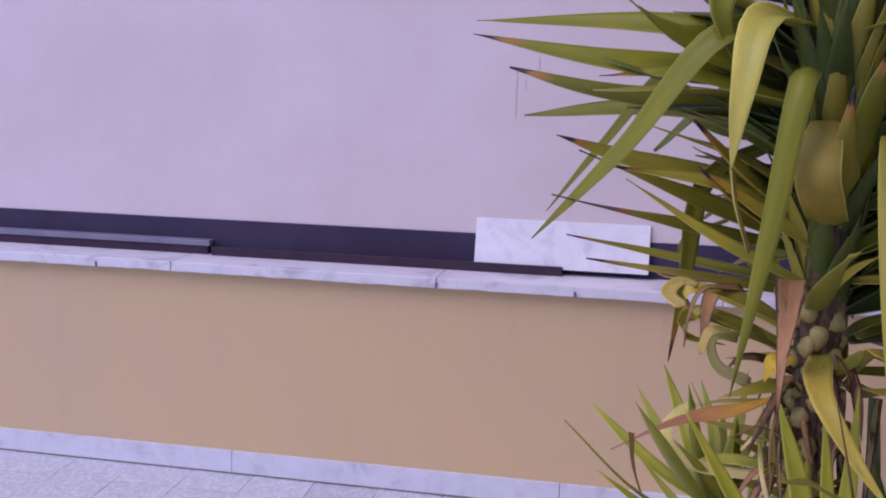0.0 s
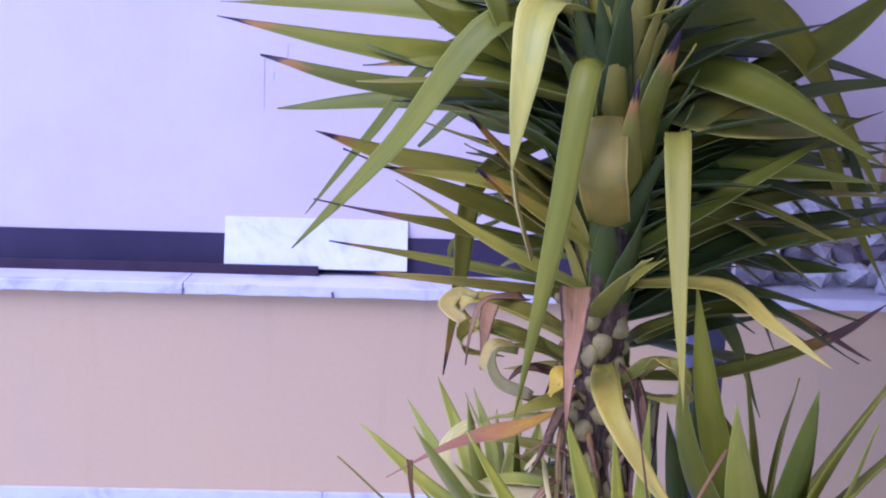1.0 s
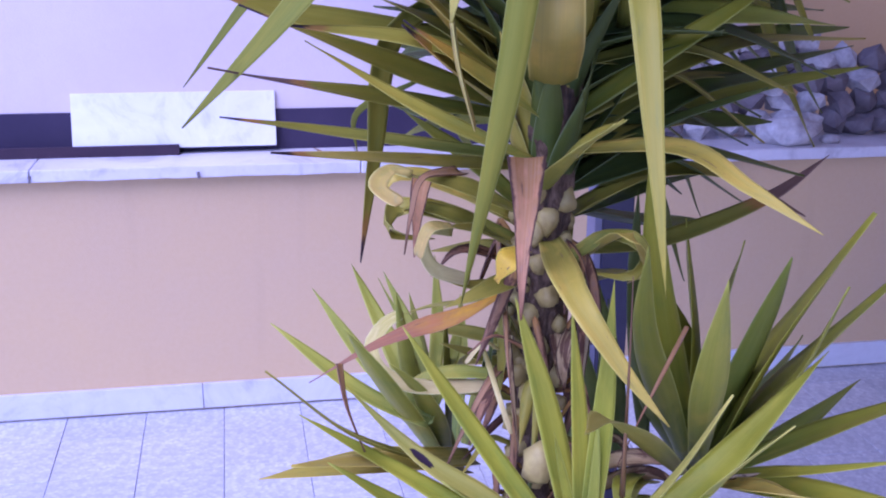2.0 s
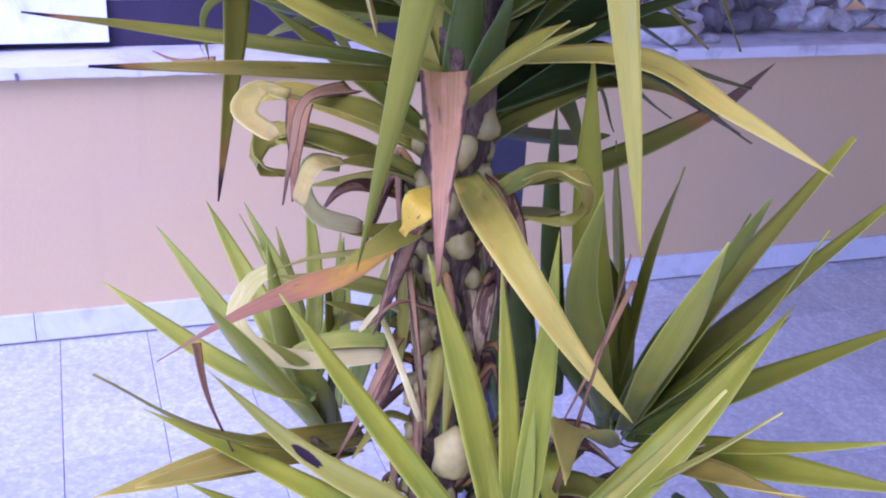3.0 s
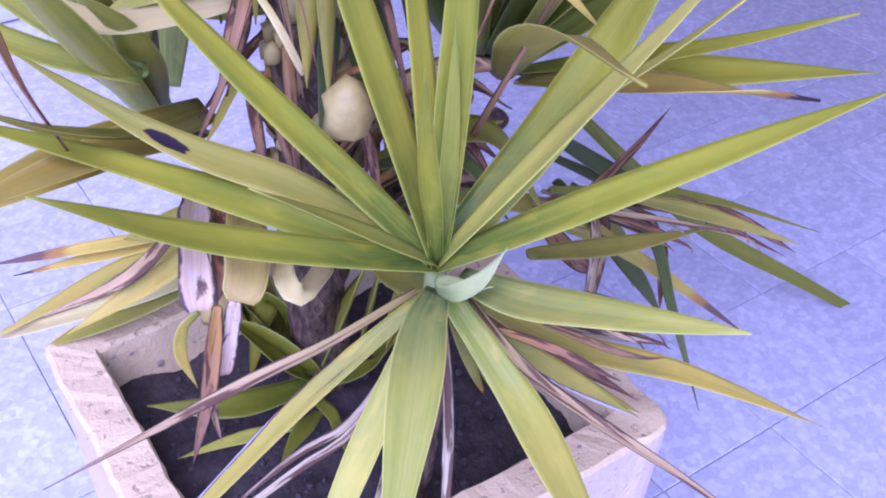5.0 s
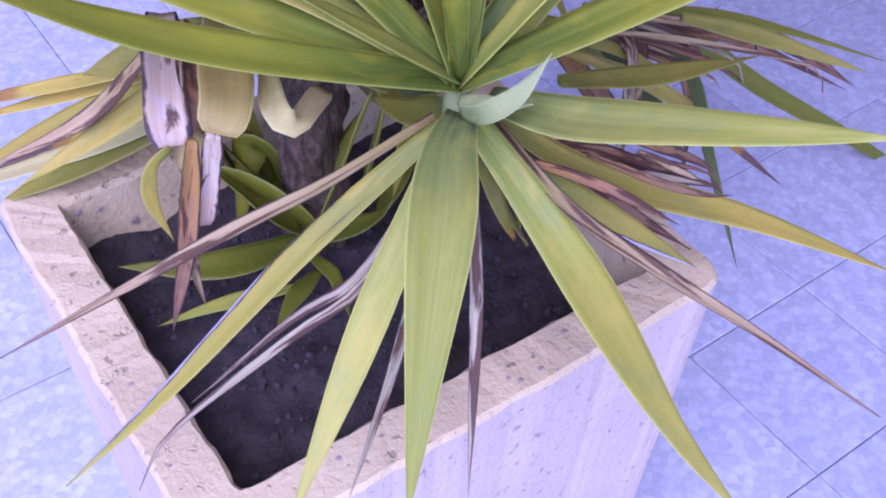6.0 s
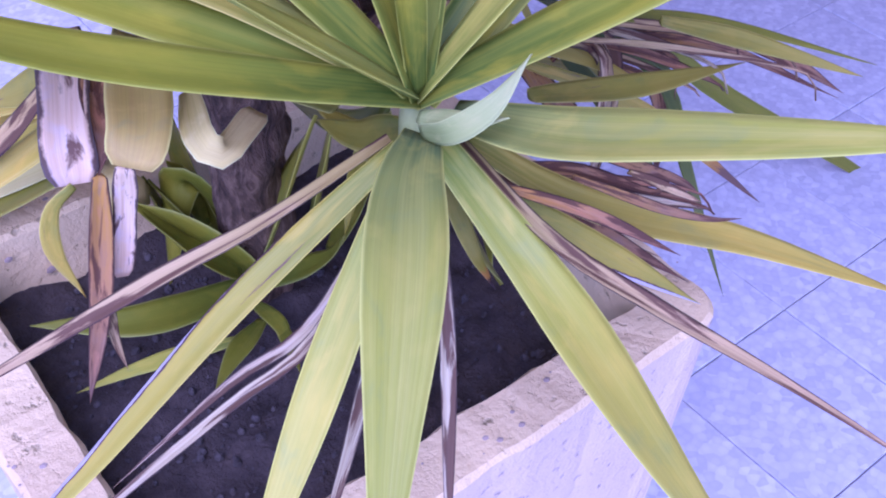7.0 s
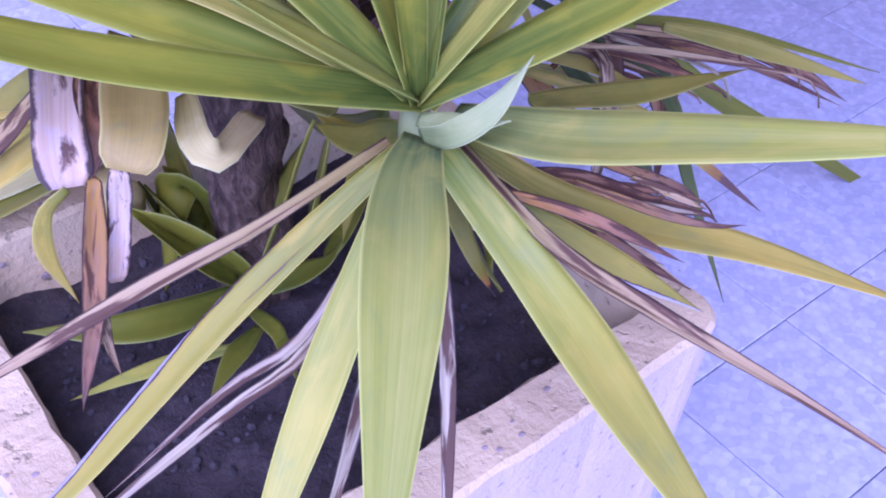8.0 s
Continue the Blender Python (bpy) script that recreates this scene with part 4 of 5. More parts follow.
leaf("yellow", 0.025, (-0.55, -0.09, 0.83), (0.461, -1.966, 0.645), (0.345, -1.902, 0.585), (0.250, -1.875, 0.559), tip="dead")
leaf("ygreen", 0.047, (-0.60, 0.01, 0.81), (0.446, -1.985, 0.642), (0.343, -1.941, 0.582), (0.244, -1.905, 0.542))
leaf("cream", 0.022, (-0.54, -0.01, 0.84), (0.437, -1.990, 0.640), (0.336, -1.925, 0.582), (0.207, -1.858, 0.540))
leaf("grey", 0.009, (-0.60, -0.35, 0.72), (0.541, -2.226, 0.713), (0.448, -2.254, 0.641), (0.381, -2.247, 0.614), (0.289, -2.248, 0.576))
leaf("brown", 0.016, (0.14, -0.87, 0.47), (0.537, -2.273, 0.762), (0.611, -2.325, 0.696), (0.686, -2.373, 0.631))
leaf("olive", 0.022, (0.08, -0.90, 0.43), (0.544, -2.262, 0.753), (0.615, -2.335, 0.677), (0.689, -2.376, 0.615))
leaf("green", 0.040, (-0.95, 0.06, -0.31), (0.547, -2.254, 0.754), (0.557, -2.285, 0.682), (0.572, -2.300, 0.637))
leaf("ygreen", 0.026, (-0.81, 0.29, 0.51), (0.535, -2.239, 0.754), (0.533, -2.185, 0.715), (0.529, -2.133, 0.698))
leaf("brown", 0.012, (-0.76, -0.36, 0.54), (0.897, -2.002, 0.530), (0.970, -2.026, 0.604), (1.019, -2.048, 0.684))
leaf("green", 0.029, (-0.04, -0.97, 0.24), (0.957, -1.881, 0.642), (1.253, -1.925, 0.325), (1.550, -1.986, 0.090), (1.987, -2.040, -0.259))
leaf("brown", 0.022, (-0.62, -0.71, -0.32), (1.049, -1.925, 0.437), (1.150, -1.950, 0.355), (1.235, -1.912, 0.120))
leaf("dgreen", 0.030, (-0.56, -0.78, -0.28), (0.944, -1.931, 0.526), (1.074, -1.969, 0.343), (1.207, -1.944, 0.146))
leaf("yellow", 0.019, (-0.03, -0.95, 0.30), (0.832, -2.018, 0.566), (0.968, -2.076, 0.479), (1.226, -2.097, 0.223), tip="dead")
leaf("olive", 0.031, (-0.17, -0.98, -0.14), (0.904, -1.920, 0.492), (1.079, -1.915, 0.372), (1.185, -1.888, 0.180))
leaf("brown", 0.027, (-0.35, -0.93, 0.12), (0.846, -1.988, 0.560), (0.894, -2.038, 0.484), (0.949, -2.032, 0.423))
leaf("dgreen", 0.017, (-0.67, -0.68, 0.30), (0.903, -2.005, 0.579), (0.970, -2.090, 0.531), (1.006, -2.123, 0.411), (0.984, -2.228, 0.302))
leaf("brown", 0.013, (0.10, -0.98, 0.14), (0.787, -2.175, 0.573), (0.902, -2.185, 0.490), (0.948, -2.190, 0.447))
leaf("dgreen", 0.029, (0.26, -0.94, 0.24), (0.927, -1.915, 0.602), (1.150, -1.870, 0.408), (1.407, -1.828, 0.209))
leaf("dgreen", 0.026, (0.35, -0.53, 0.77), (0.939, -1.906, 0.553), (1.187, -1.866, 0.366), (1.274, -1.881, 0.391))
leaf("grey", 0.008, (0.16, -0.28, 0.95), (0.688, -2.220, 0.901), (0.761, -2.184, 0.880), (0.804, -2.184, 0.886))
leaf("olive", 0.025, (0.07, -0.86, 0.52), (0.619, -2.053, 0.707), (0.785, -2.100, 0.648), (0.860, -2.175, 0.609))
leaf("tan", 0.026, (-0.30, -0.93, -0.21), (0.756, -2.106, 0.677), (0.835, -2.128, 0.638), (0.821, -2.151, 0.478))
leaf("brown", 0.017, (-0.12, -0.90, 0.43), (0.967, -2.115, 0.615), (1.042, -2.184, 0.576), (1.094, -2.229, 0.538))
leaf("green", 0.033, (0.35, -0.25, 0.90), (0.486, -2.085, 0.510), (0.383, -2.091, 0.535), (0.305, -2.046, 0.541))
leaf("lgreen", 0.015, (0.14, -0.30, 0.95), (0.447, -2.121, 0.497), (0.372, -2.106, 0.503), (0.313, -2.096, 0.501))
leaf("green", 0.020, (0.29, 0.26, 0.92), (0.471, -2.117, 0.501), (0.430, -2.147, 0.514), (0.397, -2.173, 0.519))
leaf("green", 0.057, (0.78, 0.40, 0.48), (0.484, -2.067, 0.506), (0.462, -2.061, 0.548), (0.421, -2.014, 0.588))
leaf("lgreen", 0.043, (-0.84, 0.47, 0.27), (0.497, -2.083, 0.539), (0.525, -2.092, 0.612), (0.547, -2.101, 0.675))
leaf("green", 0.054, (-0.96, -0.21, -0.17), (0.491, -2.031, 0.510), (0.488, -1.974, 0.565), (0.488, -1.946, 0.625))
leaf("green", 0.036, (0.90, -0.20, 0.39), (0.478, -2.062, 0.506), (0.462, -2.022, 0.539), (0.445, -1.983, 0.579))
leaf("green", 0.024, (-0.77, 0.33, 0.55), (0.500, -2.089, 0.507), (0.540, -2.113, 0.532), (0.554, -2.121, 0.557))
leaf("green", 0.012, (-0.09, 0.42, 0.90), (0.481, -2.119, 0.502), (0.468, -2.172, 0.517), (0.459, -2.198, 0.520))
leaf("lgreen", 0.025, (-0.85, 0.51, 0.15), (0.543, -2.089, 0.558), (0.552, -2.099, 0.615), (0.558, -2.109, 0.675))
leaf("green", 0.022, (0.34, 0.86, 0.39), (0.481, -2.002, 0.520), (0.474, -1.983, 0.569), (0.462, -1.988, 0.595))
leaf("olive", 0.037, (-0.08, -0.47, 0.88), (0.505, -2.203, 0.763), (0.454, -2.099, 0.778), (0.451, -2.060, 0.824))
leaf("yellow", 0.034, (0.04, -0.76, 0.65), (0.478, -2.096, 0.765), (0.454, -2.069, 0.786), (0.445, -2.058, 0.810))
leaf("fresh", 0.031, (-0.29, -0.36, 0.89), (0.667, -2.054, 0.821), (0.596, -2.171, 0.870), (0.617, -2.156, 0.775))
leaf("olive", 0.037, (-0.07, -0.26, 0.96), (0.688, -2.051, 0.805), (0.620, -2.138, 0.855), (0.622, -2.127, 0.788))
leaf("pink", 0.008, (-0.78, -0.49, 0.39), (0.651, -2.207, 1.105), (0.600, -2.226, 1.019), (0.567, -2.211, 0.918))
leaf("tan", 0.019, (-0.43, -0.87, 0.24), (0.544, -2.099, 1.082), (0.519, -2.141, 1.054), (0.529, -2.114, 0.984))
leaf("ygreen", 0.022, (-0.48, 0.33, 0.81), (0.522, -2.245, 0.730), (0.539, -2.179, 0.706), (0.541, -2.107, 0.692))
leaf("green", 0.020, (-0.76, 0.43, 0.50), (0.562, -2.177, 0.720), (0.563, -2.112, 0.667), (0.573, -2.010, 0.625))
leaf("green", 0.028, (-0.97, -0.04, -0.24), (0.571, -2.250, 0.736), (0.588, -2.256, 0.688), (0.585, -2.274, 0.624))
leaf("ygreen", 0.020, (-0.63, -0.71, -0.33), (0.580, -2.148, 0.695), (0.573, -2.114, 0.609), (0.554, -2.121, 0.557))
leaf("brown", 0.012, (-0.46, -0.72, -0.52), (0.848, -2.133, 0.647), (0.916, -2.144, 0.606), (0.910, -2.160, 0.569))
leaf("tan", 0.008, (0.20, -0.88, 0.45), (0.576, -2.274, 0.715), (0.635, -2.305, 0.663), (0.699, -2.337, 0.619))
leaf("brown", 0.010, (0.28, -0.76, 0.58), (0.584, -2.275, 0.716), (0.654, -2.296, 0.667), (0.711, -2.325, 0.638))
leaf("olive", 0.025, (0.38, -0.42, 0.82), (0.670, -2.209, 0.703), (0.810, -2.194, 0.645), (0.947, -2.202, 0.620))
leaf("green", 0.014, (0.25, -0.76, 0.60), (0.745, -2.146, 0.718), (0.970, -2.152, 0.626), (1.103, -2.248, 0.580))
leaf("brown", 0.012, (0.09, -0.88, 0.48), (0.858, -2.130, 0.648), (0.979, -2.156, 0.596), (1.057, -2.244, 0.557))
leaf("tan", 0.016, (-0.75, -0.45, 0.50), (0.408, -1.999, 0.732), (0.336, -1.982, 0.663), (0.239, -1.942, 0.616))
leaf("olive", 0.039, (-0.81, -0.04, 0.59), (0.435, -2.020, 0.734), (0.398, -1.964, 0.692), (0.350, -1.908, 0.652))
leaf("yellow", 0.024, (-0.70, -0.47, 0.55), (0.433, -2.019, 0.713), (0.363, -1.990, 0.657), (0.257, -1.972, 0.608))
leaf("lgreen", 0.046, (0.48, 0.61, 0.64), (0.402, -1.917, 0.785), (0.307, -2.089, 0.983), (0.238, -2.190, 1.123))
leaf("lgreen", 0.033, (0.13, 0.92, 0.36), (0.409, -1.918, 0.790), (0.346, -2.009, 0.967), (0.315, -2.064, 1.119))
leaf("lgreen", 0.038, (0.27, 0.70, 0.66), (0.410, -1.919, 0.799), (0.349, -2.071, 0.970), (0.296, -2.147, 1.056))
leaf("green", 0.052, (-0.96, 0.29, 0.01), (0.421, -1.882, 0.765), (0.414, -1.936, 0.908), (0.400, -1.956, 1.033))
leaf("yellow", 0.056, (0.45, 0.14, 0.88), (0.426, -1.982, 0.810), (0.280, -2.158, 0.926), (0.171, -2.263, 0.990))
leaf("green", 0.026, (-0.95, 0.23, 0.22), (0.563, -2.080, 0.499), (0.587, -2.087, 0.540), (0.607, -2.094, 0.580))
leaf("green", 0.036, (0.90, -0.41, 0.17), (0.460, -2.014, 0.506), (0.449, -1.986, 0.539), (0.443, -1.976, 0.579))
leaf("green", 0.015, (-0.15, 0.36, 0.93), (0.477, -2.095, 0.498), (0.476, -2.140, 0.510), (0.464, -2.170, 0.511))
leaf("pink", 0.015, (-0.24, -0.47, 0.85), (0.325, -1.583, 1.188), (0.276, -1.553, 1.186), (0.247, -1.525, 1.194))
leaf("dgreen", 0.087, (0.46, -0.23, 0.86), (0.569, -1.887, 1.440), (0.777, -1.751, 1.356), (0.998, -1.659, 1.255))
leaf("dgreen", 0.076, (0.29, -0.22, 0.93), (0.569, -1.878, 1.350), (0.757, -1.772, 1.281), (1.019, -1.659, 1.246))
leaf("dgreen", 0.079, (0.17, -0.22, 0.96), (0.576, -1.845, 1.472), (0.844, -1.672, 1.446), (1.163, -1.532, 1.422))
leaf("dgreen", 0.072, (0.01, -0.28, 0.96), (0.574, -1.836, 1.390), (0.796, -1.667, 1.424), (1.116, -1.533, 1.453))
leaf("dgreen", 0.074, (0.53, -0.29, 0.79), (0.583, -1.824, 1.560), (0.830, -1.643, 1.474), (1.119, -1.515, 1.286))
leaf("dgreen", 0.066, (0.64, -0.45, 0.62), (0.614, -1.809, 1.298), (0.826, -1.695, 1.196), (0.911, -1.643, 1.079))
leaf("dgreen", 0.041, (0.50, -0.87, 0.07), (0.591, -1.836, 1.275), (0.779, -1.721, 1.161), (0.884, -1.657, 0.965))
leaf("green", 0.039, (-0.10, -0.59, 0.80), (0.549, -1.924, 1.645), (0.721, -1.846, 1.697), (0.839, -1.798, 1.763))
leaf("dgreen", 0.085, (-0.01, -0.59, 0.81), (0.524, -1.888, 1.611), (0.451, -1.766, 1.646), (0.343, -1.678, 1.738))
leaf("dgreen", 0.085, (-0.62, -0.23, 0.75), (0.526, -1.885, 1.439), (0.417, -1.768, 1.396), (0.320, -1.692, 1.314))
leaf("dgreen", 0.075, (-0.09, -0.35, 0.94), (0.517, -1.874, 1.482), (0.387, -1.745, 1.487), (0.255, -1.651, 1.526))
leaf("fresh", 0.101, (-0.86, 0.38, 0.34), (0.807, -1.965, 0.766), (0.830, -2.116, 1.039), (0.889, -2.191, 1.234))
leaf("fresh", 0.072, (-0.82, 0.34, 0.47), (0.807, -1.965, 0.766), (0.854, -2.124, 0.998), (0.931, -2.229, 1.186))
leaf("fresh", 0.040, (-0.48, -0.19, 0.86), (0.818, -1.963, 0.755), (0.975, -2.020, 0.850), (1.173, -2.059, 0.935))
leaf("fresh", 0.027, (-0.50, 0.36, 0.78), (0.778, -2.032, 0.795), (0.786, -2.269, 0.931), (0.838, -2.387, 1.005))
leaf("fresh", 0.045, (-0.48, 0.11, 0.87), (0.788, -2.030, 0.784), (0.824, -2.228, 0.875), (0.921, -2.371, 0.919))
leaf("fresh", 0.051, (0.13, 0.93, 0.33), (0.806, -1.914, 0.735), (0.670, -2.067, 1.095), (0.610, -2.150, 1.317))
leaf("lgreen", 0.042, (0.33, 0.72, 0.61), (0.769, -1.970, 0.792), (0.622, -2.155, 1.059), (0.552, -2.309, 1.242))
leaf("fresh", 0.096, (-0.91, 0.40, -0.12), (0.818, -1.915, 0.742), (0.796, -1.934, 0.953), (0.744, -1.963, 1.170))
leaf("fresh", 0.046, (-0.94, 0.34, 0.09), (0.806, -1.934, 0.766), (0.807, -1.971, 1.000), (0.818, -2.000, 1.145))
leaf("leafy", 0.051, (-0.18, 0.84, 0.52), (0.794, -1.969, 0.787), (0.768, -2.148, 1.040), (0.735, -2.281, 1.212))
leaf("leafy", 0.053, (-0.23, 0.84, 0.48), (0.815, -1.934, 0.764), (0.795, -2.097, 1.014), (0.764, -2.215, 1.170))
leaf("fresh", 0.045, (-0.75, 0.50, 0.41), (0.786, -2.000, 0.790), (0.828, -2.155, 0.996), (0.824, -2.259, 1.165))
leaf("lgreen", 0.046, (-0.05, 0.78, 0.63), (0.754, -2.053, 0.828), (0.646, -2.295, 1.076), (0.577, -2.452, 1.251))
leaf("pale", 0.022, (-0.54, 0.62, 0.58), (0.663, -2.212, 0.848), (0.666, -2.342, 0.988), (0.693, -2.400, 1.066))
leaf("leafy", 0.086, (-0.77, 0.19, 0.61), (0.810, -1.931, 0.745), (0.906, -1.911, 0.827), (0.983, -1.898, 0.952))
leaf("leafy", 0.055, (-0.47, -0.04, 0.89), (0.832, -1.926, 0.720), (0.966, -1.900, 0.767), (1.105, -1.880, 0.860))
leaf("dgreen", 0.031, (0.31, 0.94, -0.05), (0.734, -1.894, 0.788), (0.698, -1.904, 1.043), (0.701, -1.883, 1.197))
leaf("leafy", 0.048, (0.60, 0.75, 0.28), (0.821, -1.896, 0.722), (0.725, -1.923, 0.873), (0.687, -1.912, 0.994))
leaf("dgreen", 0.051, (-0.91, -0.42, -0.08), (0.633, -1.862, 1.057), (0.655, -1.803, 0.881), (0.646, -1.769, 0.668))
leaf("tan", 0.025, (-0.96, -0.24, 0.05), (0.626, -1.927, 1.078), (0.623, -1.927, 0.983), (0.617, -1.907, 0.853))
leaf("gold", 0.032, (-0.331, -0.625, 0.707), (0.448, -2.198, 1.208), (0.424, -2.215, 1.200), (0.412, -2.210, 1.176))
leaf("olive", 0.029, (0.17, -0.32, 0.93), (0.491, -2.079, 1.140), (0.415, -2.159, 1.148), (0.354, -2.190, 1.139))
leaf("dgreen", 0.044, (0.59, 0.81, -0.00), (0.697, -1.871, 0.737), (0.681, -1.866, 0.895), (0.658, -1.859, 1.040))
leaf("dgreen", 0.048, (0.77, 0.63, 0.08), (0.680, -1.838, 0.720), (0.654, -1.830, 0.860), (0.630, -1.835, 0.983))
leaf("green", 0.052, (0.25, -0.96, 0.16), (0.789, -1.965, 0.798), (0.775, -1.936, 0.945), (0.720, -1.929, 1.074))
leaf("grey", 0.014, (-0.84, -0.54, -0.08), (0.826, -2.119, 0.653), (0.819, -2.152, 0.634), (0.816, -2.154, 0.478))
leaf("olive", 0.018, (0.09, -0.81, 0.58), (0.832, -2.188, 0.699), (0.924, -2.219, 0.659), (1.013, -2.283, 0.623))
leaf("brown", 0.011, (0.26, -0.74, 0.62), (0.580, -2.284, 0.714), (0.633, -2.304, 0.681), (0.684, -2.336, 0.650))
leaf("grey", 0.012, (0.25, -0.83, 0.49), (0.566, -2.291, 0.712), (0.608, -2.315, 0.677), (0.648, -2.336, 0.645))
leaf("brown", 0.009, (0.12, -0.89, 0.45), (0.609, -2.220, 0.657), (0.661, -2.251, 0.636), (0.700, -2.280, 0.608), (0.720, -2.284, 0.589))
leaf("brown", 0.012, (0.37, -0.55, 0.75), (0.591, -2.250, 0.699), (0.659, -2.272, 0.678), (0.715, -2.299, 0.649), (0.751, -2.288, 0.630))
leaf("brown", 0.009, (0.10, -0.70, 0.71), (0.621, -2.209, 0.659), (0.698, -2.259, 0.641), (0.768, -2.308, 0.615), (0.790, -2.313, 0.596))
leaf("brown", 0.009, (0.08, -0.87, 0.50), (0.605, -2.231, 0.673), (0.653, -2.275, 0.650), (0.703, -2.300, 0.622), (0.720, -2.308, 0.601))
leaf("tan", 0.010, (-0.04, -0.98, 0.22), (0.625, -2.218, 0.659), (0.655, -2.261, 0.634), (0.695, -2.275, 0.607), (0.715, -2.278, 0.588))
leaf("grey", 0.011, (0.14, -0.68, 0.72), (0.621, -2.215, 0.659), (0.689, -2.269, 0.639), (0.763, -2.308, 0.615), (0.790, -2.307, 0.597))
leaf("brown", 0.011, (0.15, -0.78, 0.62), (0.620, -2.224, 0.667), (0.686, -2.261, 0.647), (0.746, -2.294, 0.621), (0.762, -2.303, 0.600))
leaf("grey", 0.006, (0.30, -0.75, 0.60), (0.627, -2.213, 0.651), (0.683, -2.238, 0.632), (0.735, -2.258, 0.607), (0.759, -2.257, 0.589))
leaf("brown", 0.008, (0.18, -0.67, 0.73), (0.603, -2.235, 0.673), (0.687, -2.268, 0.655), (0.763, -2.306, 0.630), (0.778, -2.317, 0.609))
leaf("tan", 0.010, (0.02, -0.78, 0.63), (0.770, -2.113, 0.687), (0.874, -2.164, 0.664), (0.959, -2.229, 0.641), (0.973, -2.243, 0.614))
leaf("brown", 0.007, (0.25, -0.65, 0.72), (0.802, -2.081, 0.644), (0.903, -2.103, 0.627), (0.985, -2.137, 0.610), (1.010, -2.138, 0.590))
leaf("brown", 0.011, (0.07, -0.87, 0.50), (0.780, -2.102, 0.663), (0.852, -2.144, 0.639), (0.906, -2.199, 0.614), (0.931, -2.198, 0.592))
leaf("grey", 0.009, (-0.02, -0.89, 0.44), (0.771, -2.102, 0.679), (0.851, -2.141, 0.654), (0.908, -2.197, 0.628), (0.918, -2.211, 0.602))
leaf("tan", 0.008, (0.06, -0.89, 0.45), (0.795, -2.080, 0.636), (0.863, -2.119, 0.614), (0.910, -2.170, 0.591), (0.930, -2.173, 0.571))
leaf("deep", 0.012, (0.06, -1.00, -0.04), (0.813, -2.127, 0.666), (0.861, -2.136, 0.641), (0.887, -2.158, 0.614), (0.910, -2.156, 0.592))
leaf("brown", 0.013, (0.19, -0.75, 0.64), (0.778, -2.105, 0.663), (0.879, -2.127, 0.644), (0.964, -2.161, 0.625), (0.973, -2.178, 0.599))
leaf("brown", 0.008, (0.29, -0.59, 0.75), (0.817, -2.098, 0.637), (0.918, -2.111, 0.622), (1.000, -2.136, 0.606), (1.022, -2.141, 0.586))
leaf("tan", 0.007, (0.01, -0.74, 0.67), (0.749, -2.127, 0.683), (0.859, -2.185, 0.660), (0.953, -2.257, 0.638), (0.965, -2.272, 0.610))
leaf("dgreen", 0.042, (-0.90, -0.43, 0.06), (0.689, -1.812, 0.749), (0.702, -1.801, 0.876), (0.693, -1.804, 0.994))
leaf("dgreen", 0.038, (-0.87, -0.49, 0.03), (0.657, -1.814, 0.759), (0.660, -1.799, 0.861), (0.649, -1.802, 0.974))
leaf("tan", 0.037, (-0.98, 0.19, -0.10), (0.567, -1.984, 1.042), (0.572, -1.988, 0.971), (0.589, -1.959, 0.889))
leaf("brown", 0.019, (-0.54, -0.59, 0.60), (0.464, -2.073, 1.001), (0.434, -2.101, 0.981), (0.405, -2.107, 0.916))
leaf("tan", 0.011, (0.58, -0.80, 0.18), (0.439, -2.126, 1.137), (0.442, -2.145, 1.066), (0.460, -2.153, 0.924))
leaf("cream", 0.007, (-0.10, -0.43, 0.90), (0.440, -2.112, 1.051), (0.417, -2.130, 1.067), (0.395, -2.127, 1.041))
leaf("olive", 0.023, (0.41, -0.37, 0.83), (0.478, -2.007, 0.976), (0.431, -2.012, 1.001), (0.382, -2.017, 1.024))
leaf("olive", 0.018, (-0.15, -0.42, 0.89), (0.475, -1.999, 0.926), (0.428, -1.970, 0.929), (0.373, -1.970, 0.924))
leaf("green", 0.052, (0.81, -0.23, 0.54), (0.472, -2.081, 0.524), (0.440, -2.061, 0.558), (0.418, -2.015, 0.587))
leaf("green", 0.039, (0.72, 0.42, 0.54), (0.494, -2.034, 0.531), (0.467, -2.001, 0.580), (0.434, -2.011, 0.478))
leaf("fresh", 0.031, (0.34, -0.79, 0.51), (0.508, -2.286, 0.818), (0.391, -2.208, 0.985), (0.308, -2.179, 1.115))
leaf("spot", 0.028, (0.18, -0.65, 0.74), (0.508, -2.286, 0.818), (0.419, -2.229, 0.891), (0.332, -2.193, 0.946), (0.245, -2.131, 1.020))
leaf("fresh", 0.030, (0.21, -0.59, 0.78), (0.508, -2.286, 0.818), (0.311, -2.188, 0.924), (0.185, -2.160, 1.002))
leaf("fresh", 0.031, (0.48, -0.46, 0.75), (0.508, -2.286, 0.818), (0.328, -2.273, 0.909), (0.210, -2.291, 1.006))
leaf("lgreen", 0.020, (0.74, -0.19, 0.64), (0.508, -2.286, 0.818), (0.409, -2.311, 0.917), (0.325, -2.354, 1.008))
leaf("fresh", 0.037, (0.30, -0.93, 0.22), (0.508, -2.286, 0.818), (0.469, -2.239, 1.022), (0.429, -2.231, 1.164))
leaf("fresh", 0.025, (0.08, -0.99, 0.09), (0.508, -2.286, 0.818), (0.502, -2.265, 1.004), (0.488, -2.258, 1.157))
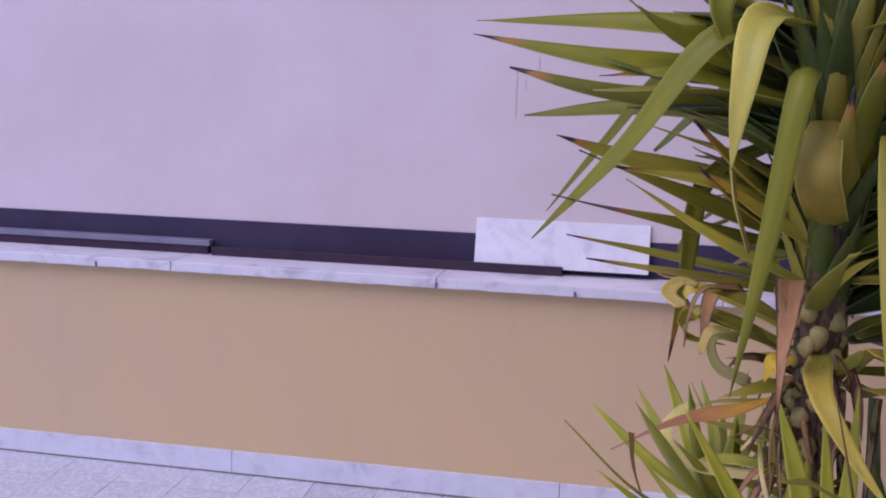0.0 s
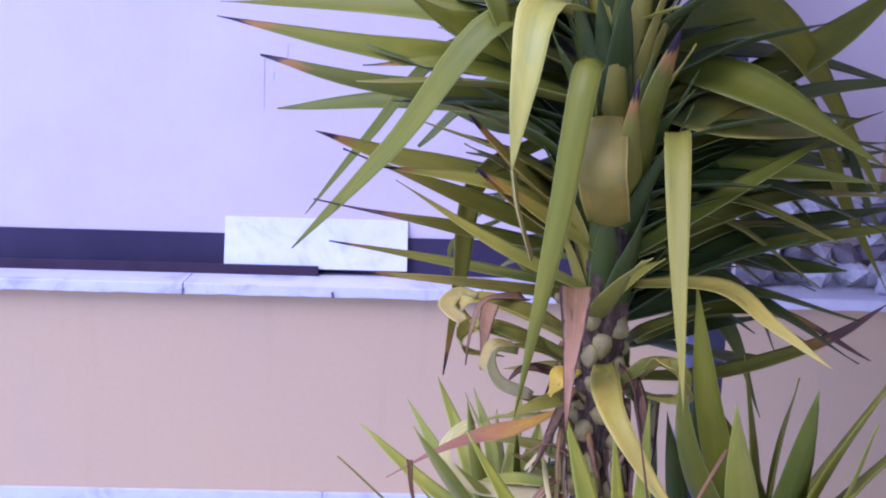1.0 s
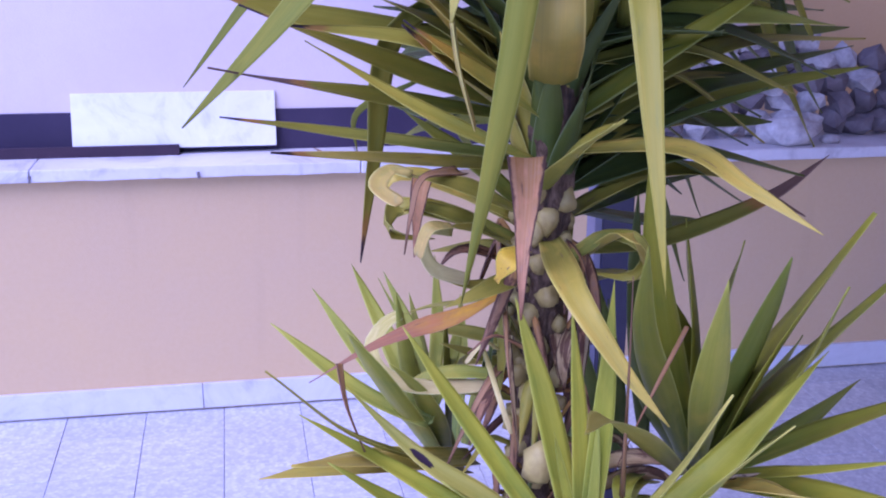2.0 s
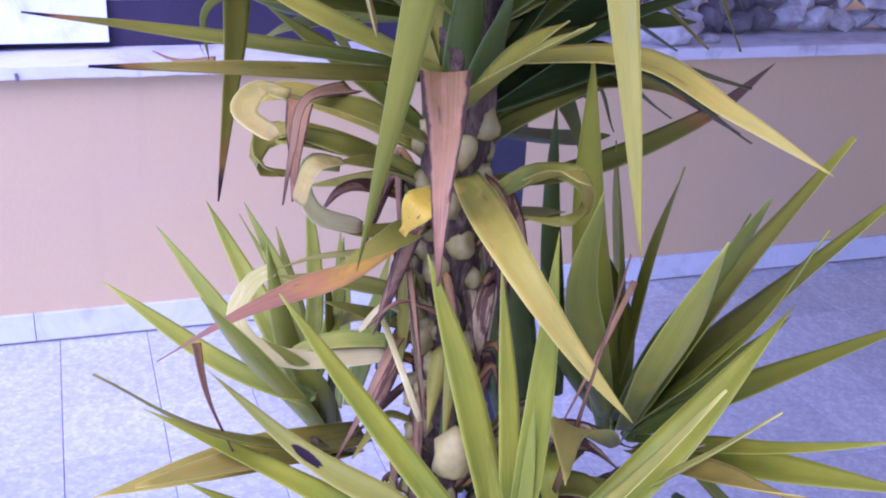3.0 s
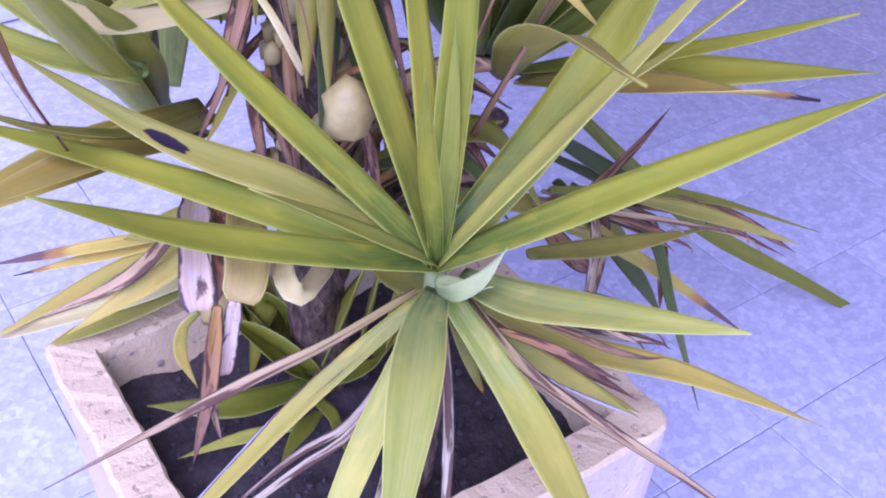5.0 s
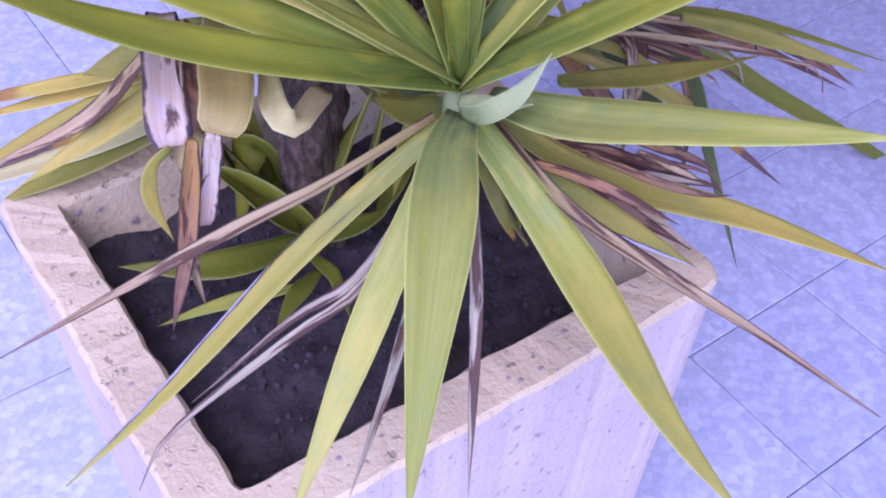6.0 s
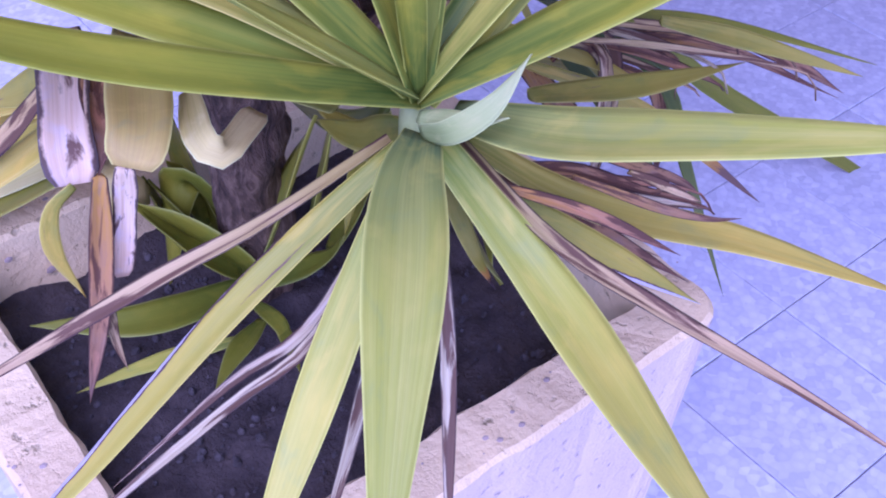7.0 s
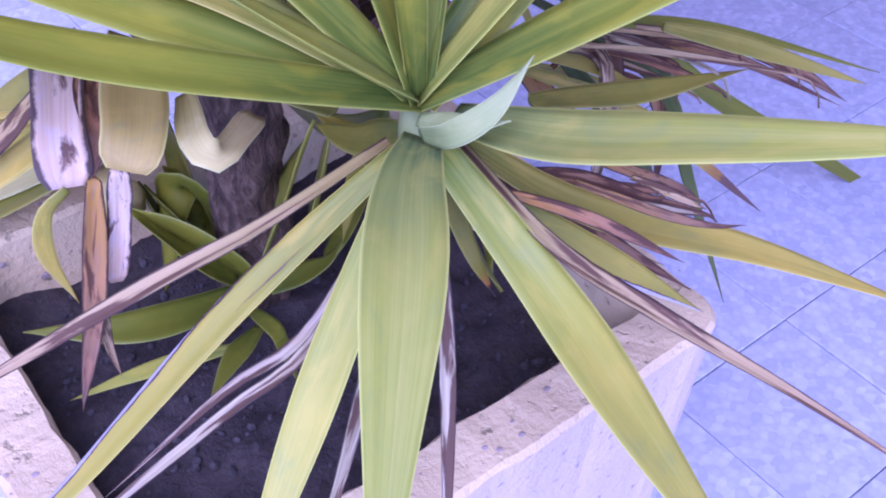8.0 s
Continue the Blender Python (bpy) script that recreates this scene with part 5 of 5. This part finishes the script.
leaf("fresh", 0.028, (-0.61, -0.79, 0.01), (0.508, -2.286, 0.818), (0.523, -2.285, 1.030), (0.523, -2.293, 1.202))
leaf("lgreen", 0.015, (-0.62, -0.78, -0.01), (0.508, -2.286, 0.818), (0.515, -2.290, 0.933), (0.514, -2.293, 1.043))
leaf("fresh", 0.017, (0.66, 0.63, 0.40), (0.508, -2.286, 0.818), (0.474, -2.321, 0.950), (0.439, -2.370, 1.064))
leaf("pale", 0.028, (-0.84, 0.37, 0.41), (0.508, -2.286, 0.818), (0.570, -2.380, 0.999), (0.586, -2.465, 1.139))
leaf("fresh", 0.046, (-0.52, -0.37, 0.77), (0.508, -2.286, 0.818), (0.661, -2.265, 0.925), (0.833, -2.219, 1.067))
leaf("fresh", 0.031, (-0.72, 0.09, 0.69), (0.508, -2.286, 0.818), (0.617, -2.411, 0.940), (0.701, -2.523, 1.050))
leaf("stripe", 0.035, (-0.42, 0.41, 0.81), (0.518, -2.306, 0.813), (0.515, -2.395, 0.855), (0.520, -2.480, 0.906), (0.538, -2.573, 0.958))
leaf("stripe", 0.038, (-0.01, -0.06, 1.00), (0.496, -2.306, 0.808), (0.449, -2.359, 0.834), (0.394, -2.429, 0.838), (0.307, -2.532, 0.792))
leaf("pale", 0.032, (-0.26, -0.10, 0.96), (0.508, -2.301, 0.798), (0.519, -2.402, 0.742), (0.483, -2.537, 0.745), (0.469, -2.610, 0.754))
leaf("dryedge", 0.019, (-0.45, -0.34, 0.83), (0.488, -2.296, 0.798), (0.377, -2.296, 0.740), (0.264, -2.302, 0.672), (0.181, -2.302, 0.626))
leaf("pale", 0.027, (-0.45, -0.44, 0.78), (0.493, -2.296, 0.788), (0.405, -2.344, 0.716), (0.292, -2.404, 0.610))
leaf("tan", 0.011, (-0.44, -0.30, 0.85), (0.488, -2.286, 0.798), (0.409, -2.271, 0.763), (0.341, -2.252, 0.737), (0.173, -2.206, 0.664))
leaf("tan", 0.011, (-0.25, -0.37, 0.90), (0.528, -2.296, 0.788), (0.535, -2.377, 0.761), (0.558, -2.441, 0.745), (0.599, -2.514, 0.717), (0.630, -2.590, 0.696))
leaf("yellow", 0.028, (0.14, -0.56, 0.82), (0.528, -2.296, 0.788), (0.600, -2.339, 0.726), (0.739, -2.384, 0.646), (0.833, -2.479, 0.608))
leaf("grey", 0.010, (-0.36, -0.50, 0.79), (0.508, -2.296, 0.778), (0.467, -2.370, 0.720), (0.401, -2.460, 0.624))
leaf("grey", 0.010, (-0.40, -0.44, 0.81), (0.498, -2.296, 0.768), (0.411, -2.356, 0.662), (0.335, -2.414, 0.623))
leaf("grey", 0.009, (-0.47, -0.34, 0.81), (0.498, -2.286, 0.768), (0.423, -2.301, 0.686), (0.359, -2.295, 0.656), (0.258, -2.300, 0.625), (0.223, -2.313, 0.597))
leaf("olive", 0.013, (-0.21, -0.75, 0.63), (0.518, -2.286, 0.778), (0.526, -2.317, 0.716), (0.522, -2.348, 0.704), tip="dark")
leaf("silver", 0.015, (-0.93, -0.32, 0.17), (0.489, -2.317, 0.823), (0.486, -2.345, 0.842), (0.498, -2.363, 0.864), (0.517, -2.366, 0.888))
leaf("silver", 0.013, (-0.70, 0.23, 0.68), (0.495, -2.306, 0.822), (0.497, -2.345, 0.842), (0.507, -2.365, 0.853))
leaf("pink", 0.042, (-0.31, -0.92, 0.22), (0.437, -2.229, 1.323), (0.434, -2.247, 1.280), (0.429, -2.260, 1.221), (0.427, -2.268, 1.150))
leaf("lgreen", 0.027, (0.23, -0.61, 0.76), (0.361, -2.046, 0.919), (0.268, -2.019, 0.965), (0.158, -1.965, 1.046))
leaf("lgreen", 0.026, (-0.20, -0.25, 0.95), (0.361, -2.046, 0.919), (0.306, -1.879, 0.930), (0.230, -1.673, 0.992))
leaf("lgreen", 0.030, (-0.01, -0.68, 0.73), (0.361, -2.046, 0.919), (0.324, -1.960, 0.998), (0.278, -1.861, 1.092))
leaf("lgreen", 0.024, (-0.15, -0.19, 0.97), (0.361, -2.046, 0.919), (0.374, -1.847, 0.956), (0.353, -1.627, 1.001))
leaf("lgreen", 0.022, (-0.11, -0.08, 0.99), (0.361, -2.046, 0.919), (0.387, -1.843, 0.929), (0.398, -1.622, 0.958))
leaf("lgreen", 0.023, (-0.10, -0.24, 0.97), (0.361, -2.046, 0.919), (0.408, -1.850, 0.965), (0.440, -1.636, 1.029))
leaf("lgreen", 0.020, (-0.09, -0.27, 0.96), (0.361, -2.046, 0.919), (0.419, -1.919, 0.964), (0.460, -1.785, 1.002))
leaf("husk", 0.031, (0.08, -0.24, 0.97), (0.384, -2.066, 0.793), (0.362, -2.119, 0.793), (0.343, -2.164, 0.787), (0.336, -2.182, 0.768))
leaf("brown", 0.024, (0.11, -0.24, 0.96), (0.401, -2.085, 0.788), (0.375, -2.138, 0.786), (0.361, -2.173, 0.781), (0.350, -2.185, 0.769))
leaf("fold", 0.038, (0.12, -0.18, 0.98), (0.420, -2.097, 0.791), (0.397, -2.149, 0.792), (0.379, -2.188, 0.791), (0.366, -2.201, 0.778))
leaf("yellow", 0.011, (-0.30, -0.96, -0.00), (0.335, -2.182, 0.768), (0.319, -2.182, 0.757), (0.314, -2.181, 0.726), (0.324, -2.179, 0.677))
leaf("brown", 0.016, (-0.41, -0.90, 0.14), (0.351, -2.185, 0.770), (0.343, -2.184, 0.727), (0.328, -2.189, 0.671), (0.303, -2.191, 0.595))
leaf("husk", 0.015, (-0.45, -0.89, -0.01), (0.364, -2.195, 0.777), (0.360, -2.186, 0.738), (0.348, -2.185, 0.687))
leaf("cream", 0.019, (-0.47, -0.57, 0.67), (0.427, -2.154, 0.778), (0.406, -2.212, 0.789), (0.413, -2.225, 0.784), (0.456, -2.187, 0.770))
leaf("tan", 0.010, (-0.23, -0.96, 0.17), (0.337, -2.177, 0.715), (0.332, -2.188, 0.645), (0.333, -2.194, 0.612))
leaf("yellow", 0.024, (-0.02, -0.73, 0.68), (0.458, -2.080, 1.216), (0.391, -2.075, 1.252), (0.336, -2.082, 1.273), (0.305, -2.094, 1.273), (0.305, -2.080, 1.252), (0.333, -2.066, 1.228))
leaf("pink", 0.029, (-0.16, -0.91, 0.37), (0.342, -2.116, 1.277), (0.333, -2.135, 1.253), (0.326, -2.149, 1.190))
leaf("ygreen", 0.025, (-0.24, -0.66, 0.71), (0.466, -2.095, 1.189), (0.391, -2.100, 1.222), (0.331, -2.106, 1.240), (0.306, -2.102, 1.230), (0.308, -2.081, 1.200), (0.366, -2.062, 1.185))
leaf("cream", 0.018, (0.48, -0.85, 0.19), (0.381, -2.093, 1.204), (0.349, -2.112, 1.214), (0.340, -2.117, 1.196), (0.355, -2.114, 1.163), (0.404, -2.095, 1.139))
leaf("ygreen", 0.021, (0.24, -0.82, 0.52), (0.519, -2.131, 1.174), (0.547, -2.171, 1.210), (0.570, -2.209, 1.220), (0.590, -2.203, 1.198), (0.582, -2.180, 1.163), (0.542, -2.135, 1.157))
leaf("flame", 0.024, (-0.37, -0.67, 0.65), (0.454, -2.098, 1.123), (0.388, -2.114, 1.099), (0.324, -2.115, 1.082), (0.270, -2.103, 1.055), (0.202, -2.081, 1.007))
leaf("olive", 0.007, (-0.331, -0.625, 0.707), (0.444, -2.084, 1.112), (0.405, -2.069, 1.101), (0.361, -2.052, 1.091), (0.326, -2.042, 1.077))
leaf("cream", 0.021, (-0.331, -0.625, 0.707), (0.328, -2.043, 1.078), (0.308, -2.035, 1.064), (0.289, -2.043, 1.042), (0.286, -2.055, 1.026), (0.299, -2.068, 1.007), (0.334, -2.081, 0.993), (0.383, -2.084, 0.989), (0.440, -2.088, 0.990))
leaf("lgreen", 0.020, (-0.331, -0.625, 0.707), (0.453, -2.087, 1.002), (0.397, -2.080, 1.008), (0.349, -2.072, 1.001), (0.327, -2.069, 0.986))
leaf("dryedge", 0.020, (-0.13, -0.78, 0.61), (0.528, -2.312, 0.766), (0.573, -2.359, 0.729), (0.608, -2.388, 0.700), (0.648, -2.411, 0.665))
leaf("brown", 0.009, (-0.17, -0.73, 0.66), (0.535, -2.332, 0.770), (0.577, -2.370, 0.752), (0.627, -2.402, 0.715))
leaf("brown", 0.007, (-0.20, -0.68, 0.71), (0.576, -2.349, 0.768), (0.614, -2.385, 0.750), (0.643, -2.404, 0.739), (0.666, -2.412, 0.733))
leaf("tan", 0.007, (-0.16, -0.76, 0.63), (0.622, -2.353, 0.752), (0.646, -2.372, 0.738), (0.664, -2.383, 0.726))
leaf("green", 0.030, (0.10, -0.71, 0.70), (0.479, -2.070, 1.542), (0.292, -2.076, 1.591), (0.157, -2.072, 1.588), tip="dark")
leaf("ygreen", 0.027, (0.25, -0.66, 0.71), (0.488, -2.120, 1.378), (0.340, -2.135, 1.437), (0.182, -2.146, 1.460), tip="dark")
leaf("orange", 0.032, (0.60, -0.54, 0.60), (0.483, -2.135, 1.350), (0.389, -2.172, 1.410), (0.306, -2.200, 1.469), tip="dark")
leaf("ygreen", 0.022, (0.35, -0.67, 0.66), (0.475, -2.135, 1.296), (0.342, -2.149, 1.360), (0.206, -2.130, 1.441))
leaf("ygreen", 0.029, (-0.85, -0.07, 0.52), (0.494, -2.157, 1.286), (0.520, -2.200, 1.334), (0.547, -2.226, 1.363))
leaf("green", 0.030, (-0.42, -0.61, 0.68), (0.501, -2.109, 1.330), (0.661, -2.115, 1.437), (0.825, -2.103, 1.535))
bud((0.479, -2.100, 1.172), 0.0078)
bud((0.476, -2.100, 1.056), 0.0097)
bud((0.475, -2.100, 1.027), 0.0090)
bud((0.483, -2.100, 1.101), 0.0077)
bud((0.433, -2.103, 1.282), 0.0060)
bud((0.496, -2.100, 1.014), 0.0111)
bud((0.477, -2.100, 1.203), 0.0077)
bud((0.478, -2.100, 1.174), 0.0087)
bud((0.481, -2.100, 1.021), 0.0114)
bud((0.472, -2.100, 1.056), 0.0085)
bud((0.497, -2.100, 0.955), 0.0092)
bud((0.490, -2.100, 1.130), 0.0074)
bud((0.457, -2.100, 1.097), 0.0066)
bud((0.471, -2.212, 0.939), 0.0214)
bud((0.469, -2.100, 1.011), 0.0140)
bud((0.493, -2.100, 1.001), 0.0092)
bud((0.460, -2.100, 1.041), 0.0104)
bud((0.498, -2.100, 1.105), 0.0069)
bud((0.463, -2.100, 1.074), 0.0093)
bud((0.467, -2.100, 1.111), 0.0099)
bud((0.472, -2.100, 0.950), 0.0095)
bud((0.460, -2.100, 0.940), 0.0086)
bud((0.507, -2.100, 1.121), 0.0068)
bud((0.418, -1.992, 0.585), 0.0211)
bud((0.492, -2.029, 0.827), 0.0175)
bud((0.491, -2.100, 1.211), 0.0100)
bud((0.500, -2.100, 1.161), 0.0101)
bud((0.492, -2.100, 1.117), 0.0115)
bud((0.486, -2.100, 1.092), 0.0090)
bud((0.505, -2.100, 1.064), 0.0091)
bud((0.521, -2.100, 1.019), 0.0118)
bud((0.508, -2.100, 0.983), 0.0119)

trunk()
inner_crown()
low_litter()


# ---- things on and by the wall ----
def scratches():
    """Fine brown scratches in the paint of the upper wall."""
    mark = plain("scratch_brown", (0.42, 0.32, 0.30), (0.5, 0.4, 0.38), 0.9)
    for x, lo, hi in ((-0.285, 1.405, 1.58), (-0.252, 1.51, 1.54), (-0.205, 1.585, 1.63)):
        ob = finish(worn(block((x - 0.0012, BACK - 0.0012, lo), (x + 0.0012, BACK + 0.002, hi)), 0.001, 20), "scratch", mark)
        under(ob, wall_up)


scratches()


def leaning_slab():
    bm = block((-0.32, -0.009, 0), (0.32, 0.009, 0.178), 0.002)
    ob = finish(bm, "marble_slab", M_SLAB)
    ob.matrix_world = Matrix.Translation((-0.098, 0.150, COPE + 0.020)) @ Euler((radians(-13), 0, radians(0))).to_matrix().to_4x4()
    tagged(ob, "white marble offcut leaning on the dark band above the coping", "slab")
    ob = finish(worn(block((-1.46, 0.126, COPE), (-0.088, 0.139, COPE + 0.034), 0.002), 0.0006, 30), "plank", M_WOOD)
    tagged(ob, "thin dark wooden strip lying on the coping", "plank")
    ob = finish(worn(block((-3.4, 0.138, COPE), (-1.48, 0.178, COPE + 0.034), 0.002), 0.0006, 30), "plank", M_WOOD)
    tagged(ob, "long dark wooden batten lying along the coping", "plank")
    ob = finish(worn(block((-3.4, 0.132, COPE + 0.034), (-1.47, 0.178, COPE + 0.056), 0.003), 0.0006, 30), "marble_strip", M_POLE_EDGE)
    tagged(ob, "narrow grey stone strip lying on a dark batten", "strip")


leaning_slab()


def pole():
    top = empty("pole", (0.893, -1.250, 0), "dark square steel pole standing behind the planter", "pole")
    part("shaft", block((-0.033, -0.033, 0.004), (0.033, 0.033, 3.2), 0.003), M_POLE, top)
    # the lit left side, added as a paler strip along the shaft
    part("lit_side_strip", block((-0.050, -0.028, 0.004), (-0.0335, 0.028, 3.2), 0.002), M_POLE_EDGE, top, "pale strip standing for the pole's lit left side")
    part("foot_plate", block((-0.06, -0.06, 0), (0.06, 0.06, 0.004)), M_POLE, top)


pole()


def stones():
    rng = random.Random(21)
    spots = []
    for row, (z, step) in enumerate(((0.0, 0.11), (0.07, 0.11), (0.14, 0.115), (0.205, 0.12), (0.265, 0.12))):
        x = 1.48 + 0.03 * row
        while x < 3.2 - 0.25 * row:
            spots.append((x, 0.19 + 0.035 * row + rng.uniform(-0.02, 0.02), COPE + z, step))
            x += step * rng.uniform(0.85, 1.1)
    for k, (x, y, z, step) in enumerate(spots):
        size = (step * rng.uniform(1.0, 1.5), step * rng.uniform(1.0, 1.3), step * rng.uniform(0.8, 1.1))
        # about a third of the stones get the colour with shade in it
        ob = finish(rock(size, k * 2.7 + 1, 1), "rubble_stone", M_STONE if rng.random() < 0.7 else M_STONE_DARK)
        ob.location = (x, y, z + size[2] * 0.42)
        ob.rotation_euler = (rng.uniform(-0.4, 0.4), rng.uniform(-0.4, 0.4), rng.uniform(0, 6))
        tagged(ob, "rough white rubble stone piled on the wall coping", "stone", "rubble stones on the wall")
    ob = finish(rock((0.21, 0.13, 0.105), 40.0, 3), "white_stone", M_STONE, smooth=True)
    ob.location = (1.97, 0.035, COPE + 0.042)
    tagged(ob, "smooth white stone lying on the coping edge", "stone", "rubble stones on the wall")
    ob = finish(rock((0.07, 0.05, 0.035), 47.0, 2), "white_stone", M_STONE, smooth=True)
    ob.location = (2.13, 0.04, COPE + 0.013)
    tagged(ob, "small pale stone lying on the coping edge", "stone", "rubble stones on the wall")


stones()


def flower_pot():
    top = empty("flower_pot", (3.585, -0.175, 0.003), "reddish-brown plastic flower pot on a saucer in the corner", "flower pot")
    part("saucer", rings(bmesh.new(), ((0.085, 0), (0.105, 0.022), (0.108, 0.024), (0.100, 0.022), (0.083, 0.006)), 28), M_POT, top, "", True)
    part("pot", rings(bmesh.new(), ((0.078, 0.006), (0.112, 0.19), (0.126, 0.19), (0.130, 0.215), (0.128, 0.24), (0.119, 0.24), (0.116, 0.2), (0.11, 0.195)), 32), M_POT, top, "", True)
    part("soil", rings(bmesh.new(), ((0.109, 0.196), (0.09, 0.205), (0.03, 0.212)), 24), M_SOIL, top)
    part("stem", tube(bmesh.new(), ((0.0, 0, 0.2), (0.01, 0, 0.4), (-0.01, 0.01, 0.62)), (0.017, 0.015, 0.012), 10, 12), M_TRUNK, top, "grey woody stem", True)


flower_pot()


def hose():
    bm = tube(bmesh.new(), ((3.52, -0.60, 0.011), (3.42, -0.76, 0.011), (3.31, -0.92, 0.011), (3.42, -1.05, 0.011), (3.62, -1.0, 0.011)), (0.008, 0.008), 8, 40)
    tagged(finish(bm, "hose", plain("pink_rubber", (0.5, 0.16, 0.2), (0.42, 0.13, 0.17), 0.5), smooth=True), "thin pinkish hose lying on the tiled floor", "hose")


hose()

# ---- tiled floor, piece by piece ----
TILE, FLOOR_TURN, TILE_ORIGIN = 0.2505, 1.0, (1.053, -2.150)
floor = tagged(finish(block((-30, -40, -0.2), (3.75, 0.0, -0.004)), "floor", M_JOINT), "pale worn terrazzo tile floor with dark joints", "floor", kind="structure")


def tiles():
    bm = block((-TILE / 2 + 0.0010, -TILE / 2 + 0.0010, -0.008), (TILE / 2 - 0.0010, TILE / 2 - 0.0010, 0.0), 0.0012, 1)
    me = bpy.data.meshes.new("tile")
    bm.to_mesh(me)
    bm.free()
    me.materials.append(M_TILE)
    rng = random.Random(5)
    c, s = math.cos(radians(FLOOR_TURN)), math.sin(radians(FLOOR_TURN))
    rest = []
    for i in range(-48, 14):
        for j in range(-40, 20):
            u, v = (i + 0.5) * TILE, (j + 0.5) * TILE
            x, y = TILE_ORIGIN[0] + c * u - s * v, TILE_ORIGIN[1] + s * u + c * v
            if x > 3.85 or y > 0.1 or y < -9 or x < -9:
                continue
            turn = radians(FLOOR_TURN + 90 * rng.randrange(4))
            if -0.9 < x < 3.0 and y > -2.9:
                ob = new("tile", me)
                ob.location = (x, y, 0.0015 * rng.random())
                ob.rotation_euler = (rng.uniform(-0.002, 0.002), rng.uniform(-0.002, 0.002), turn)
                under(ob, floor)
            else:
                rest.append((x, y))
    bm = bmesh.new()
    h = TILE / 2 - 0.0010
    for x, y in rest:
        z = 0.0015 * rng.random()
        vs = [bm.verts.new((x + c * a - s * b, y + s * a + c * b, z)) for a, b in ((-h, -h), (h, -h), (h, h), (-h, h))]
        lo = [bm.verts.new(q.co - Vector((0, 0, 0.009))) for q in vs]
        bm.faces.new(vs)
        for k in range(4):
            bm.faces.new((lo[k], lo[(k + 1) % 4], vs[(k + 1) % 4], vs[k]))
    ob = under(finish(bm, "far_tiles", M_TILE), floor)
    ob["kind"] = "stuff"


tiles()
